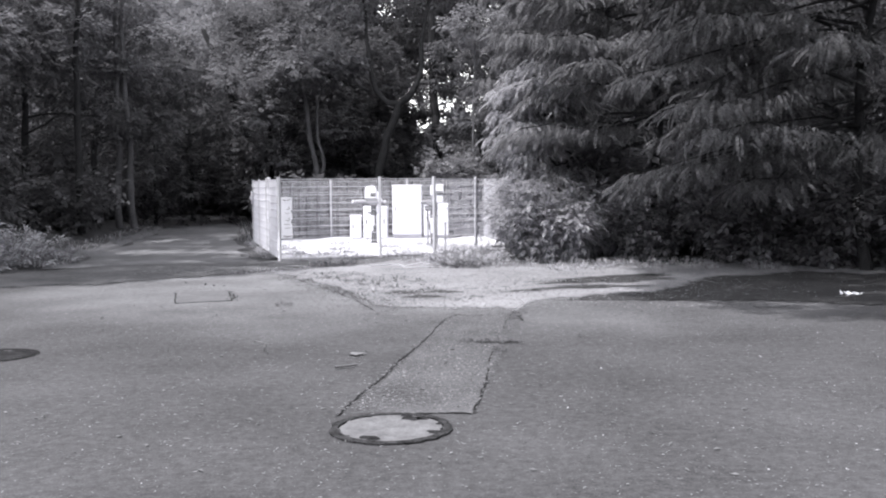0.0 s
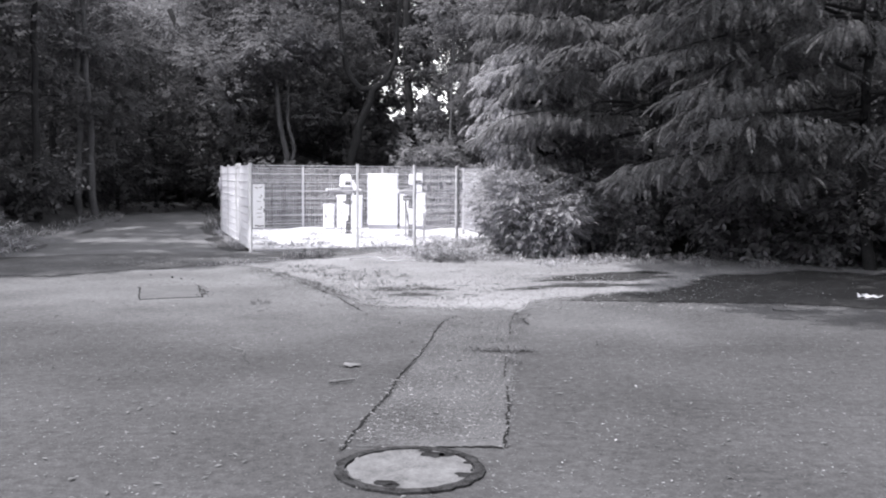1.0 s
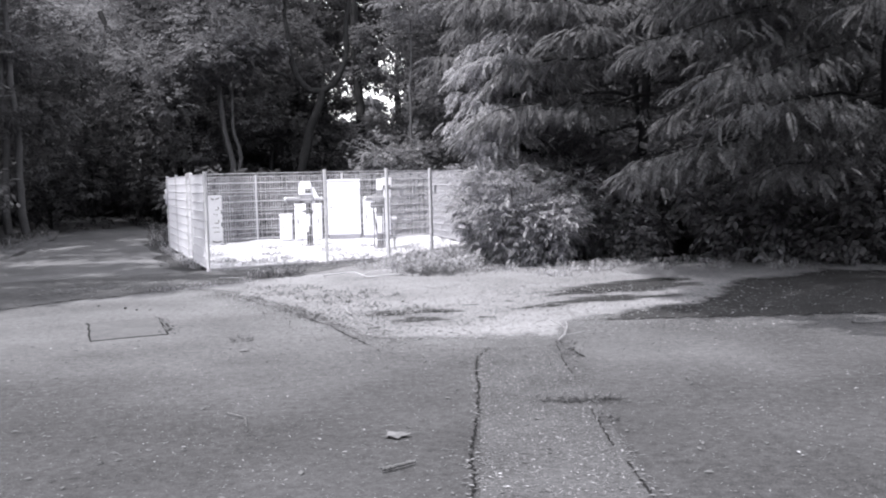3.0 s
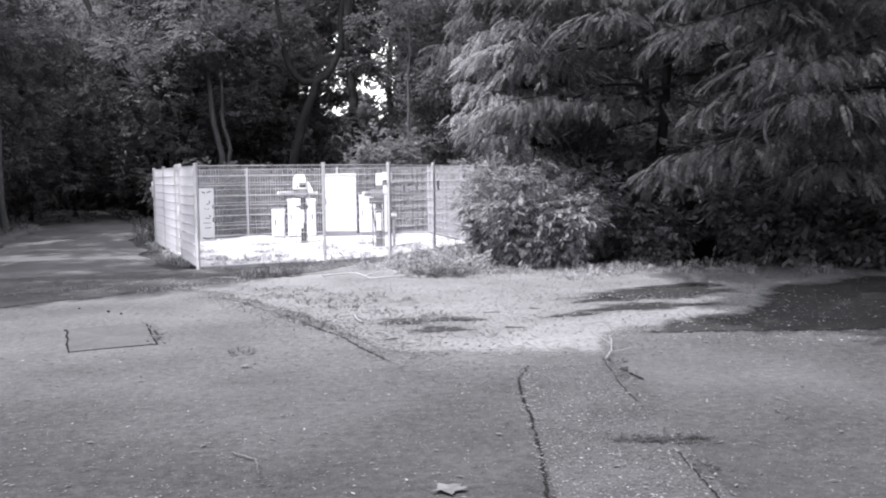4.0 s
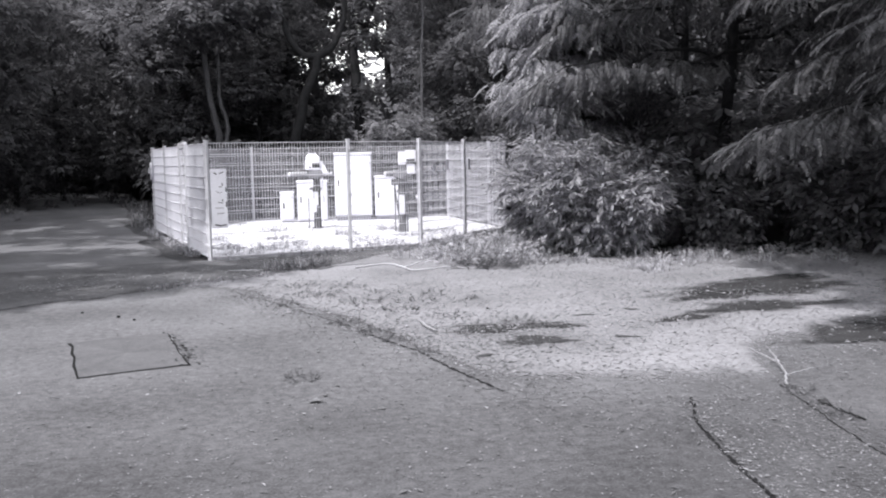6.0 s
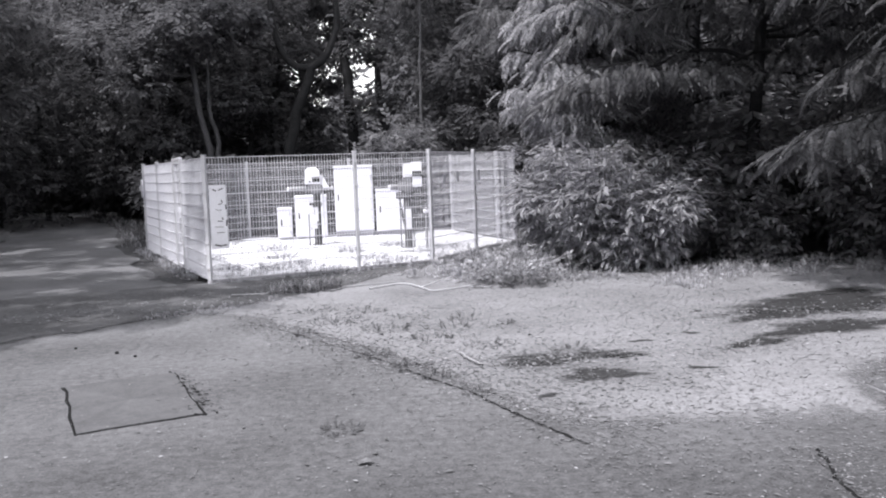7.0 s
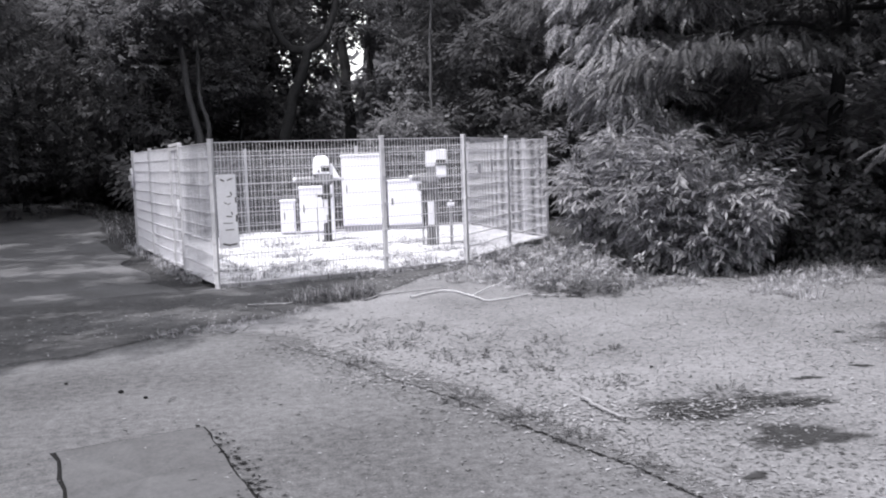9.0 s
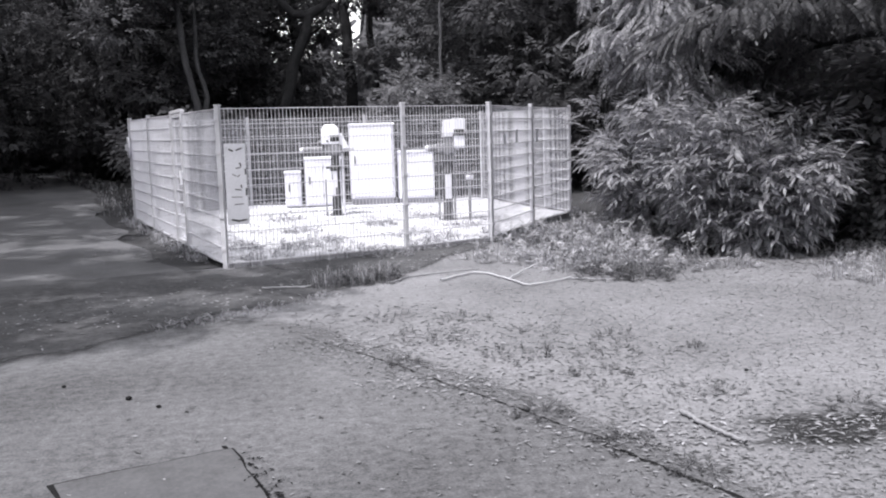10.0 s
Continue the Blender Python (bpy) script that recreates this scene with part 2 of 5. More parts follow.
def yard_edge(x):
    return np.interp(x, [-30, -10, -8, -5, -4.2, -1.9, -0.6, 0.0, 0.4, 3, 6, 9, 20], [16, 17.5, 21.0, 22.0, 22.2, 23.0, 23.5, 22.2, 21.4, 20.9, 20.3, 19.3, 16])


def sheet(name, X, Y, Z, mat, cover=None):
    r, c = X.shape
    idx = np.arange(r * c).reshape(r, c)
    F = np.stack([idx[:-1, :-1], idx[:-1, 1:], idx[1:, 1:], idx[1:, :-1]], -1).reshape(-1, 4)
    me = fast_mesh(name, np.stack([X, Y, Z], -1).reshape(-1, 3), F, mat, True)
    if cover is not None:
        me.attributes.new("cover", "FLOAT", "POINT").data.foreach_set("value", np.clip(cover, 0, 1).astype(np.float32).ravel())
    return new(name, me)


def rows(n):
    """Steps from 0 to 1, closer together at both ends."""
    return 0.5 - 0.5 * np.cos(np.linspace(0, np.pi, n))


def rough(x, y, k, a):
    """Smooth pseudo-random relief."""
    return a * (np.sin(k * x + 1.3 * np.sin(k * 0.7 * y)) + np.sin(k * 1.31 * y + 1.7 * np.sin(k * 0.53 * x + 2))) / 2


gx = np.concatenate([np.linspace(-900, -60, 12), np.arange(-55, 45.1, 0.7), np.linspace(55, 900, 12)])
gy = np.concatenate([np.linspace(-900, -40, 10), np.arange(-35, 90.1, 0.7), np.linspace(100, 900, 12)])
GX, GY = np.meshgrid(gx, gy)
away = smooth(-0.5, 2.5, GY - yard_edge(GX))
GZ = height(GX, GY) - 0.035 + away * (rough(GX, GY, 2.1, 0.05) + rough(GX, GY, 5.3, 0.02)) * (1 - 0.8 * smooth(0, 1, GX - path_left(GY)) * smooth(0, 1, path_right(GY) - GX))
tagged(sheet("ground", GX, GY, GZ, SOIL), "dark woodland soil strewn with leaf litter", "ground", kind="structure")

u, v = np.meshgrid(np.linspace(-26, 18, 177), np.linspace(0, 1, 40))
edge = yard_edge(u) + rough(u, u * 0, 3.1, 0.25) + rough(u, u * 0 + 3, 9.0, 0.1)
Y = -24 + (edge + 24) * v
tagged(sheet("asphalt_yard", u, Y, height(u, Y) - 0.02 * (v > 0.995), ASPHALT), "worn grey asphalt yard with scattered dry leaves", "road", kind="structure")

v, u = np.meshgrid(np.linspace(20.5, 66, 100), np.linspace(0, 1, 16), indexing="ij")
X = (path_left(v) + 0.3 + rough(v, v * 0, 2.0, 0.25)) * (1 - u) + (path_right(v) - 0.15 + rough(v, v * 0 + 5, 2.3, 0.2)) * u
tagged(sheet("track", X, v, height(X, v) - 0.012 + 0.03 * np.sin(u * np.pi) - 0.03 * smooth(21.5, 20.5, v), TRACK), "shaded gravel track leading into the wood", "path", kind="structure")

v, u = np.meshgrid(np.linspace(23.5, 52, 80), np.linspace(0, 1, 8), indexing="ij")
X = path_left(v) + 0.35 + rough(v, v * 0 + 2, 2.6, 0.15) - (1.1 + rough(v, v * 0 + 7, 1.9, 0.3)) * u
tagged(sheet("verge", X, v, height(X, v) + 0.03 + 0.06 * np.sin(u * np.pi) - 0.12 * ((u < 0.01) | (u > 0.99) | (v < 23.6) | (v > 51.8)), VERGE), "low pale verge of dry soil beside the track", "verge", kind="structure")

# the older, bleached part of the yard beyond the cut joint
u, v = np.meshgrid(np.linspace(-5.5, 12, 281), rows(36))
near_edge = np.interp(u, [-5.5, -3.4, -1.8, -0.95, 0.16, 0.95, 1.3, 2.2, 6, 12], [19.4, 17.7, 14.7, 12.25, 11.9, 12.05, 13.0, 13.3, 13.2, 12.6]) + rough(u, u * 0 + 1, 5.0, 0.1) + rough(u, u * 0 + 4, 13.0, 0.06) + rough(u, u * 0 + 2, 31.0, 0.05)
far_edge = yard_edge(u) + rough(u, u * 0, 3.1, 0.25) - 0.12
Y = near_edge + (far_edge - near_edge) * v
tagged(sheet("old_asphalt", u, Y, height(u, Y) + 0.003 - 0.03 * (v > 0.999), OLD_ASPHALT, np.minimum((Y - near_edge) / 1.3, (u + 5.5) / 1.5) + 0.12), "bleached older asphalt with damp mossy patches", "road", kind="structure")

# tree shade along the fence, painted on as a darker strip
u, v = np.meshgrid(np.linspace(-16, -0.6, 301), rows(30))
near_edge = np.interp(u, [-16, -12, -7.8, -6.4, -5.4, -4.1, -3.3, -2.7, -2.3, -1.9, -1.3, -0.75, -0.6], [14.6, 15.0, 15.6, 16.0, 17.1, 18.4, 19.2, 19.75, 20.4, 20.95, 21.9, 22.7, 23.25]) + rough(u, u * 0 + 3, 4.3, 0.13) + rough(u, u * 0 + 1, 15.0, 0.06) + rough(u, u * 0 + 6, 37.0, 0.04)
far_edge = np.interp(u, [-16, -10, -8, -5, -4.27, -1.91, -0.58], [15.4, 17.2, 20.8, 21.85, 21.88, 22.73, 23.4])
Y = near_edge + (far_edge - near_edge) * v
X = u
tagged(sheet("shade_strip", X, Y, height(X, Y) + 0.009, SHADE_STRIP, (Y - near_edge) / 0.8 + 0.15), "darker strip of tree shade painted along the fence and track", "road", kind="structure")

# dark side of the old asphalt: tree shade painted in with damp
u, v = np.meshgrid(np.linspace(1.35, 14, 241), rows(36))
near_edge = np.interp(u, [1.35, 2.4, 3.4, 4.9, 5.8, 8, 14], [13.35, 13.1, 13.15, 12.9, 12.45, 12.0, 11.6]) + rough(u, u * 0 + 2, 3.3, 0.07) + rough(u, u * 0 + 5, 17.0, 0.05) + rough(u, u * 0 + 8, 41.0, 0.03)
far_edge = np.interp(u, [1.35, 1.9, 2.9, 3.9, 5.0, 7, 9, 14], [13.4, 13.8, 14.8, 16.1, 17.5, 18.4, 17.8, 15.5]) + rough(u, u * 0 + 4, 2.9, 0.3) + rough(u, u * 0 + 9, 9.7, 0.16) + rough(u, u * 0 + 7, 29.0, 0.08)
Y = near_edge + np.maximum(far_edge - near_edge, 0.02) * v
tagged(sheet("shaded_damp_asphalt", u, Y, height(u, Y) + 0.008, DAMP_SHADE, np.minimum(np.minimum((Y - near_edge) / 0.4, (far_edge - Y) / 1.5), (u - 1.35) / 0.6) + 0.15), "asphalt beside the wood darkened with painted shade and damp", "road", kind="structure")

# ---- fence plan: posts in order round the compound ----
POSTS = [(-4.27, 21.95), (-1.91, 22.80), (-0.58, 23.47), (0.50, 25.30), (1.65, 26.97), (1.45, 28.0), (0.86, 31.5), (-1.85, 31.7), (-4.50, 31.7), (-6.62, 29.2), (-5.90, 26.95), (-5.22, 24.9), (-4.96, 24.05)]

# gravel inside it
cx, cy = np.mean(POSTS, axis=0)
ring = np.array(POSTS + POSTS[:1])
per = np.concatenate([ring[i] + (ring[i + 1] - ring[i]) * np.linspace(0, 1, 8, endpoint=False)[:, None] for i in range(len(POSTS))])
k = np.linspace(0, 1, 16)[:, None]
X = cx + (per[:, 0] - cx)[None] * k * 0.995
Y = cy + (per[:, 1] - cy)[None] * k * 0.995
X, Y = np.c_[X, X[:, :1]], np.c_[Y, Y[:, :1]]
tagged(sheet("gravel_bed", X, Y, height(X, Y) + 0.025 + rough(X, Y, 4.0, 0.018), GRAVEL), "pale sunlit gravel bed inside the fence", "gravel", kind="structure")


# ---- fence ----
def fence():
    f = thing("fence", (0, 0, 0), "light grey double-wire mesh fence with steel posts", "fence")
    for x, y in POSTS:
        z = float(height(x, y))
        i = POSTS.index((x, y))
        a, b = Vector(POSTS[i - 1]), Vector(POSTS[(i + 1) % len(POSTS)])
        d = (b - a).normalized()
        turn = math.degrees(math.atan2(d.y, d.x))
        p = part("post", box((0, 0, 0.977), (0.06, 0.06, 2.074), 0.006), ZINC, f)
        p.matrix_basis = pose(x, y, z, 0, 0, turn)
        part("cap", box((0, 0, 2.018), (0.068, 0.068, 0.022), 0.006), ZINC, p)
        for h in (0.2, 0.6, 1.0, 1.4, 1.8):
            part("clamp", box((0, -0.036, h + 0.05), (0.07, 0.014, 0.04), 0.004), ZINC, p)
    for i, (a, b) in enumerate(zip(POSTS, POSTS[1:] + POSTS[:1])):
        if i == 11:
            continue
        mesh_panel(f, a, b)
    return f


def mesh_panel(f, a, b, low=0.05, top=1.985, name="mesh_panel"):
    """One mat of upright wires at 5 cm and double cross wires at 20 cm between two posts."""
    a, b = Vector(a), Vector(b)
    n = (b - a).length - 0.03
    d = (b - a).normalized()
    za, zb = float(height(a.x, a.y)), float(height(b.x, b.y))
    slope = (zb - za) / n
    V, F = [], []
    q = np.array([(-1, -1), (1, -1), (1, 1), (-1, 1)])
    for s in np.arange(0.03, n, 0.05):
        c = np.c_[s + q[:, 0] * 0.003, q[:, 1] * 0.003]
        z = slope * s
        k = len(V) * 8
        V.append(np.r_[np.c_[c, np.full(4, low + z)], np.c_[c, np.full(4, top + z)]])
        F += [(k + j, k + (j + 1) % 4, k + 4 + (j + 1) % 4, k + 4 + j) for j in range(4)]
    p = hang(new(name, fast_mesh(name, np.concatenate(V), F, WIRE)), f)
    p.matrix_basis = pose(a.x, a.y, za, 0, 0, math.degrees(math.atan2(d.y, d.x)))
    wire = fast_mesh("cross_wire", *wires(n, slope), WIRE)
    for h in np.linspace(low + 0.02, top - 0.006, 11):
        w = hang(new("cross_wire", wire), p)
        w.location = (0, 0, h)
    return p


def wires(n, slope):
    V, F = [], []
    for y in (-0.008, 0.008):
        k = len(V) * 8
        q = np.array([(-1, -1), (1, -1), (1, 1), (-1, 1)]) * 0.005
        V.append(np.r_[np.c_[np.zeros(4), q[:, 0] + y, q[:, 1]], np.c_[np.full(4, n), q[:, 0] + y, q[:, 1] + slope * n]])
        F += [(k + j, k + (j + 1) % 4, k + 4 + (j + 1) % 4, k + 4 + j) for j in range(4)]
    return np.concatenate(V), F


fence()


def edging(i):
    """A concrete edging board under one stretch of the fence."""
    a, b = Vector(POSTS[i]), Vector(POSTS[i + 1])
    d = (b - a).normalized()
    e = thing("edging_board", (a.x, a.y, float(height(a.x, a.y))), "low pale concrete edging board under the fence", "kerb", "edging boards", turn=math.degrees(math.atan2(d.y, d.x)))
    n = (b - a).length
    for k in range(max(1, round(n / 1.2))):
        w = n / max(1, round(n / 1.2))
        part("board", box((w * (k + 0.5), 0.03, 0.0), (w - 0.008, 0.05, 0.12), 0.008), PLINTH, e)
    return e


for i in (0, 1, 2, 3):
    edging(i)


def gate():
    """The narrow gate in the fence's side."""
    a, b = Vector(POSTS[11]), Vector(POSTS[12])
    g = thing("gate", (a.x, a.y, float(height(a.x, a.y))), "closed light grey wire mesh gate in the fence", "gate", turn=math.degrees(math.atan2((b - a).y, (b - a).x)))
    n = (b - a).length
    for x in (0.08, n - 0.08):
        part("stile", box((x, 0, 1.02), (0.05, 0.05, 1.92), 0.005), ZINC, g)
    for z in (0.085, 1.955):
        part("rail", box((n / 2, 0, z), (n - 0.21, 0.045, 0.05), 0.005), ZINC, g)
    V, F = [], []
    q = np.array([(-1, -1), (1, -1), (1, 1), (-1, 1)]) * 0.0021
    for s in np.arange(0.13, n - 0.11, 0.05):
        k = len(V) * 8
        c = q + (s, 0)
        V.append(np.r_[np.c_[c, np.full(4, 0.11)], np.c_[c, np.full(4, 1.93)]])
        F += [(k + j, k + (j + 1) % 4, k + 4 + (j + 1) % 4, k + 4 + j) for j in range(4)]
    hang(new("mesh_infill", fast_mesh("mesh_infill", np.concatenate(V), F, WIRE)), g)
    w = wires(n - 0.21, 0)
    for h in np.arange(0.28, 1.9, 0.19):
        o = hang(new("cross_wire", fast_mesh("cross_wire", *w, WIRE)), g)
        o.location = (0.105, 0, h)
    part("header", box((n / 2, 0, 2.012), (n - 0.07, 0.06, 0.05), 0.006), ZINC, g)
    lock = part("lock_box", box((n - 0.1, -0.045, 1.05), (0.09, 0.04, 0.2), 0.008), OFFWHITE, g)
    part("handle", rod((n - 0.1, -0.1, 1.08), (n - 0.26, -0.1, 1.08), 0.011), ZINC, lock)
    return g


gate()


# ---- cabinets and machinery inside the fence ----
def cabinet(x0, x1, front, deep, z0, z1, label, plinth=0.16, doors=1):
    w, h, z = x1 - x0, z1 - z0, float(height((x0 + x1) / 2, front)) + 0.02
    c = thing("switch_cabinet", ((x0 + x1) / 2, front + deep / 2, z), label, "cabinet", "cabinets in the compound")
    base = max(z0 - z, 0.03)
    part("plinth", box((0, 0, base / 2 - 0.02), (w - 0.08, deep - 0.08, base + 0.04), 0.01), PLINTH, c, "grey concrete plinth")
    part("body", box((0, 0, base + (h - 0.05) / 2), (w - 0.03, deep - 0.02, h - 0.05), 0.012), WHITE, c)
    part("roof", box((0, 0, base + h - 0.03), (w, deep + 0.05, 0.06), 0.02), WHITE, c)
    dw = (w - 0.1) / doors
    for i in range(doors):
        cxx = -w / 2 + 0.05 + dw * (i + 0.5)
        d = part("door", box((cxx, -deep / 2 - 0.004, base + (h - 0.05) / 2), (dw - 0.012, 0.026, h - 0.15), 0.006), WHITE, c)
        s = -1 if i == 0 else 1
        part("handle", box((cxx + s * (dw / 2 - 0.06) * (1 if doors == 2 else 1), -deep / 2 - 0.028, base + h * 0.52), (0.028, 0.03, 0.16), 0.006), PIPE, d, "small dark swing handle")
        for zz in (0.2, 0.8):
            part("hinge", rod((cxx - s * (dw / 2 - 0.01), -deep / 2 - 0.016, base + h * zz - 0.04), (cxx - s * (dw / 2 - 0.01), -deep / 2 - 0.016, base + h * zz + 0.04), 0.009, sides=8), ZINC, d)
    part("vent", box((0, -deep / 2 - 0.018, base + h - 0.12), (w * 0.4, 0.008, 0.03), 0.003), OFFWHITE, c)
    return c


cabinet(-2.27, -1.27, 30.6, 0.5, 0.27, 1.93, "tall white enamelled switch cabinet on a plinth", doors=1)
cabinet(-1.22, -0.38, 30.6, 0.45, 0.24, 1.31, "broad white switch cabinet beside the tall one", doors=1)
cabinet(-3.27, -2.45, 30.7, 0.4, 0.14, 1.21, "white waist-high switch cabinet behind the valve drive", doors=2)
cabinet(-3.72, -3.34, 30.7, 0.3, 0.14, 0.92, "small narrow white meter cabinet on the gravel", doors=1)


def tapered(c, s, top, bevel, shift=0.0):
    """A rounded housing whose top is narrower than its foot."""
    bm = bmesh.new()
    vs = bmesh.ops.create_cube(bm, size=1)["verts"]
    for v in vs:
        k = top if v.co.z > 0 else 1.0
        v.co = Vector((v.co.x * s[0] * k + (shift if v.co.z > 0 else 0.0), v.co.y * s[1] * k, v.co.z * s[2])) + Vector(c)
    bmesh.ops.bevel(bm, geom=list(bm.edges), offset=bevel, segments=3, profile=0.6, affect="EDGES")
    return bm


def valve_drive(x, y, low, left, right, label, turn=0.0, second=False):
    """A pedestal with an electric actuator, its gearbox lying across."""
    z = float(height(x, y)) + 0.02
    v = thing("valve_drive", (x, y, z), label, "valve actuator", "valve drives in the compound", turn=turn)
    dark = MIDPAINT if second else PIPE
    ped = part("pedestal", rod((0, 0, -0.02), (0, 0, 1.2), 0.088, 0.078, 16), dark, v, "dark painted steel pedestal")
    part("base_flange", rod((0, 0, -0.01), (0, 0, 0.03), 0.14, sides=18), dark, ped)
    part("collar", rod((0, 0, 0.88), (0, 0, 0.94), 0.1, sides=16), dark, ped)
    part("top_flange", rod((0, 0, 1.18), (0, 0, 1.22), 0.12, sides=18), GREYPAINT, ped)
    g = part("gearbox", box((-0.02, 0, 1.3), (0.34, 0.26, 0.17), 0.035), GREYPAINT, v, "grey gearbox")
    part("gear_cover", rod((-0.02, -0.15, 1.3), (-0.02, 0.15, 1.3), 0.1, sides=18), GREYPAINT, g)
    arm = part("motor", rod((-left, 0, 1.3), (-0.12, 0, 1.3), 0.06, sides=16), GREYPAINT, v, "grey motor housing lying level")
    for s in np.linspace(-left + 0.1, -0.24, 6):
        part("cooling_fin", rod((s - 0.006, 0, 1.3), (s + 0.006, 0, 1.3), 0.07, sides=16), GREYPAINT, arm)
    part("end_cap", rod((-left - 0.05, 0, 1.3), (-left, 0, 1.3), 0.04, 0.058, 16), OFFWHITE, arm)
    shaft = part("handwheel_shaft", rod((0.12, 0, 1.3), (right, 0, 1.3), 0.022, sides=10), ZINC, v)
    part("hub", rod((right - 0.03, 0, 1.3), (right + 0.02, 0, 1.3), 0.045, sides=12), ZINC, shaft)
    if not second:
        head = part("control_head", tapered((-0.08, -0.02, 1.55), (0.36, 0.28, 0.3), 0.9, 0.03), WHITE, v, "white control head")
        part("hood", tapered((-0.08, -0.02, 1.735), (0.34, 0.27, 0.09), 0.55, 0.02), WHITE, head)
        part("display", box((0.0, -0.158, 1.5), (0.17, 0.014, 0.1), 0.004), BLACK, head, "dark display window")
        part("display_rim", box((0.0, -0.152, 1.56), (0.19, 0.02, 0.02), 0.004), GREYPAINT, head)
        part("knob", rod((-0.14, -0.15, 1.46), (-0.14, -0.19, 1.46), 0.02, sides=10), BLACK, head)
        part("gland", rod((-0.3, -0.02, 1.44), (-0.24, -0.02, 1.44), 0.03, sides=10), GREYPAINT, head)
        part("neck", box((-0.04, -0.01, 1.4), (0.26, 0.22, 0.06), 0.02), GREYPAINT, v)
        part("side_cover", tapered((0.17, -0.02, 1.46), (0.24, 0.2, 0.3), 0.35, 0.02, -0.07), OFFWHITE, v, "pale sloping side cover")
        part("clamp_ring", rod((0, 0, 0.92), (0, 0, 0.98), 0.125, 0.105, 16), dark, ped)
        part("clamp_lug", box((-0.13, -0.03, 0.95), (0.1, 0.06, 0.05), 0.01), dark, ped)
        part("name_plate", box((-0.05, -0.088, 0.55), (0.08, 0.008, 0.32), 0.003), OFFWHITE, v)
        part("earth_rod", rod((-0.2, -0.06, -0.02), (-0.2, -0.06, 0.72), 0.014, sides=8), GREYPAINT, v)
        part("conduit", rod((0.14, -0.02, -0.02), (0.14, -0.02, 1.22), 0.022, sides=10), OFFWHITE, v, "thin white cable conduit")
        part("name_plate", box((-0.02, -0.082, 0.72), (0.09, 0.006, 0.32), 0.003), OFFWHITE, v)
    else:
        head = part("control_head", box((0.2, -0.05, 1.68), (0.24, 0.26, 0.26), 0.03), WHITE, v, "white control head")
        part("display", box((0.2, -0.186, 1.585), (0.19, 0.014, 0.07), 0.004), BLACK, head, "dark display window")
        part("side_housing", tapered((0.02, -0.01, 1.64), (0.18, 0.22, 0.3), 0.9, 0.025), OFFWHITE, v, "pale side housing")
        part("terminal_box", box((0.21, -0.06, 1.4), (0.19, 0.2, 0.22), 0.02), WHITE, v, "white terminal box")
        part("bracket", box((0.02, 0, 1.45), (0.16, 0.2, 0.12), 0.03), GREYPAINT, v)
        part("clamp_block", box((-0.06, 0, 1.12), (0.34, 0.2, 0.14), 0.02), dark, v, "dark clamp block")
        part("second_leg", rod((-0.15, 0.05, -0.02), (-0.15, 0.05, 1.1), 0.02, sides=10), GREYPAINT, v)
        part("brace", rod((-0.16, -0.05, 0.98), (-0.02, -0.03, 0.1), 0.026, 0.02, 10), dark, v, "slanting dark brace")
        part("cover_plate", box((0.0, -0.085, 0.62), (0.12, 0.012, 0.44), 0.01), OFFWHITE, v, "white cover plate")
        part("conduit", rod((0.12, 0, -0.02), (0.12, 0, 1.25), 0.02, sides=10), GREYPAINT, v)
    return v


valve_drive(-2.66, 28.4, 0, 0.62, 0.36, "grey electric valve drive with a white head on a dark pedestal")
valve_drive(-0.74, 26.5, 0, 0.34, 0.2, "electric valve drive with two white boxes on a braced pedestal", second=True)


def stand_pipe(x, y):
    z = float(height(x, y)) + 0.02
    s = thing("stand_pipe", (x, y, z), "short grey stand pipe with a pale tap head", "pipe")
    part("pipe", rod((0, 0, -0.02), (0, 0, 0.72), 0.03, sides=12), GREYPAINT, s)
    head = part("tap_head", rod((-0.06, 0, 0.78), (0.07, 0, 0.78), 0.045, 0.035, 12), OFFWHITE, s, "pale tap head")
    part("tap_lever", box((0, -0.04, 0.85), (0.03, 0.1, 0.02), 0.005), OFFWHITE, head)
    return s


stand_pipe(-0.38, 26.3)


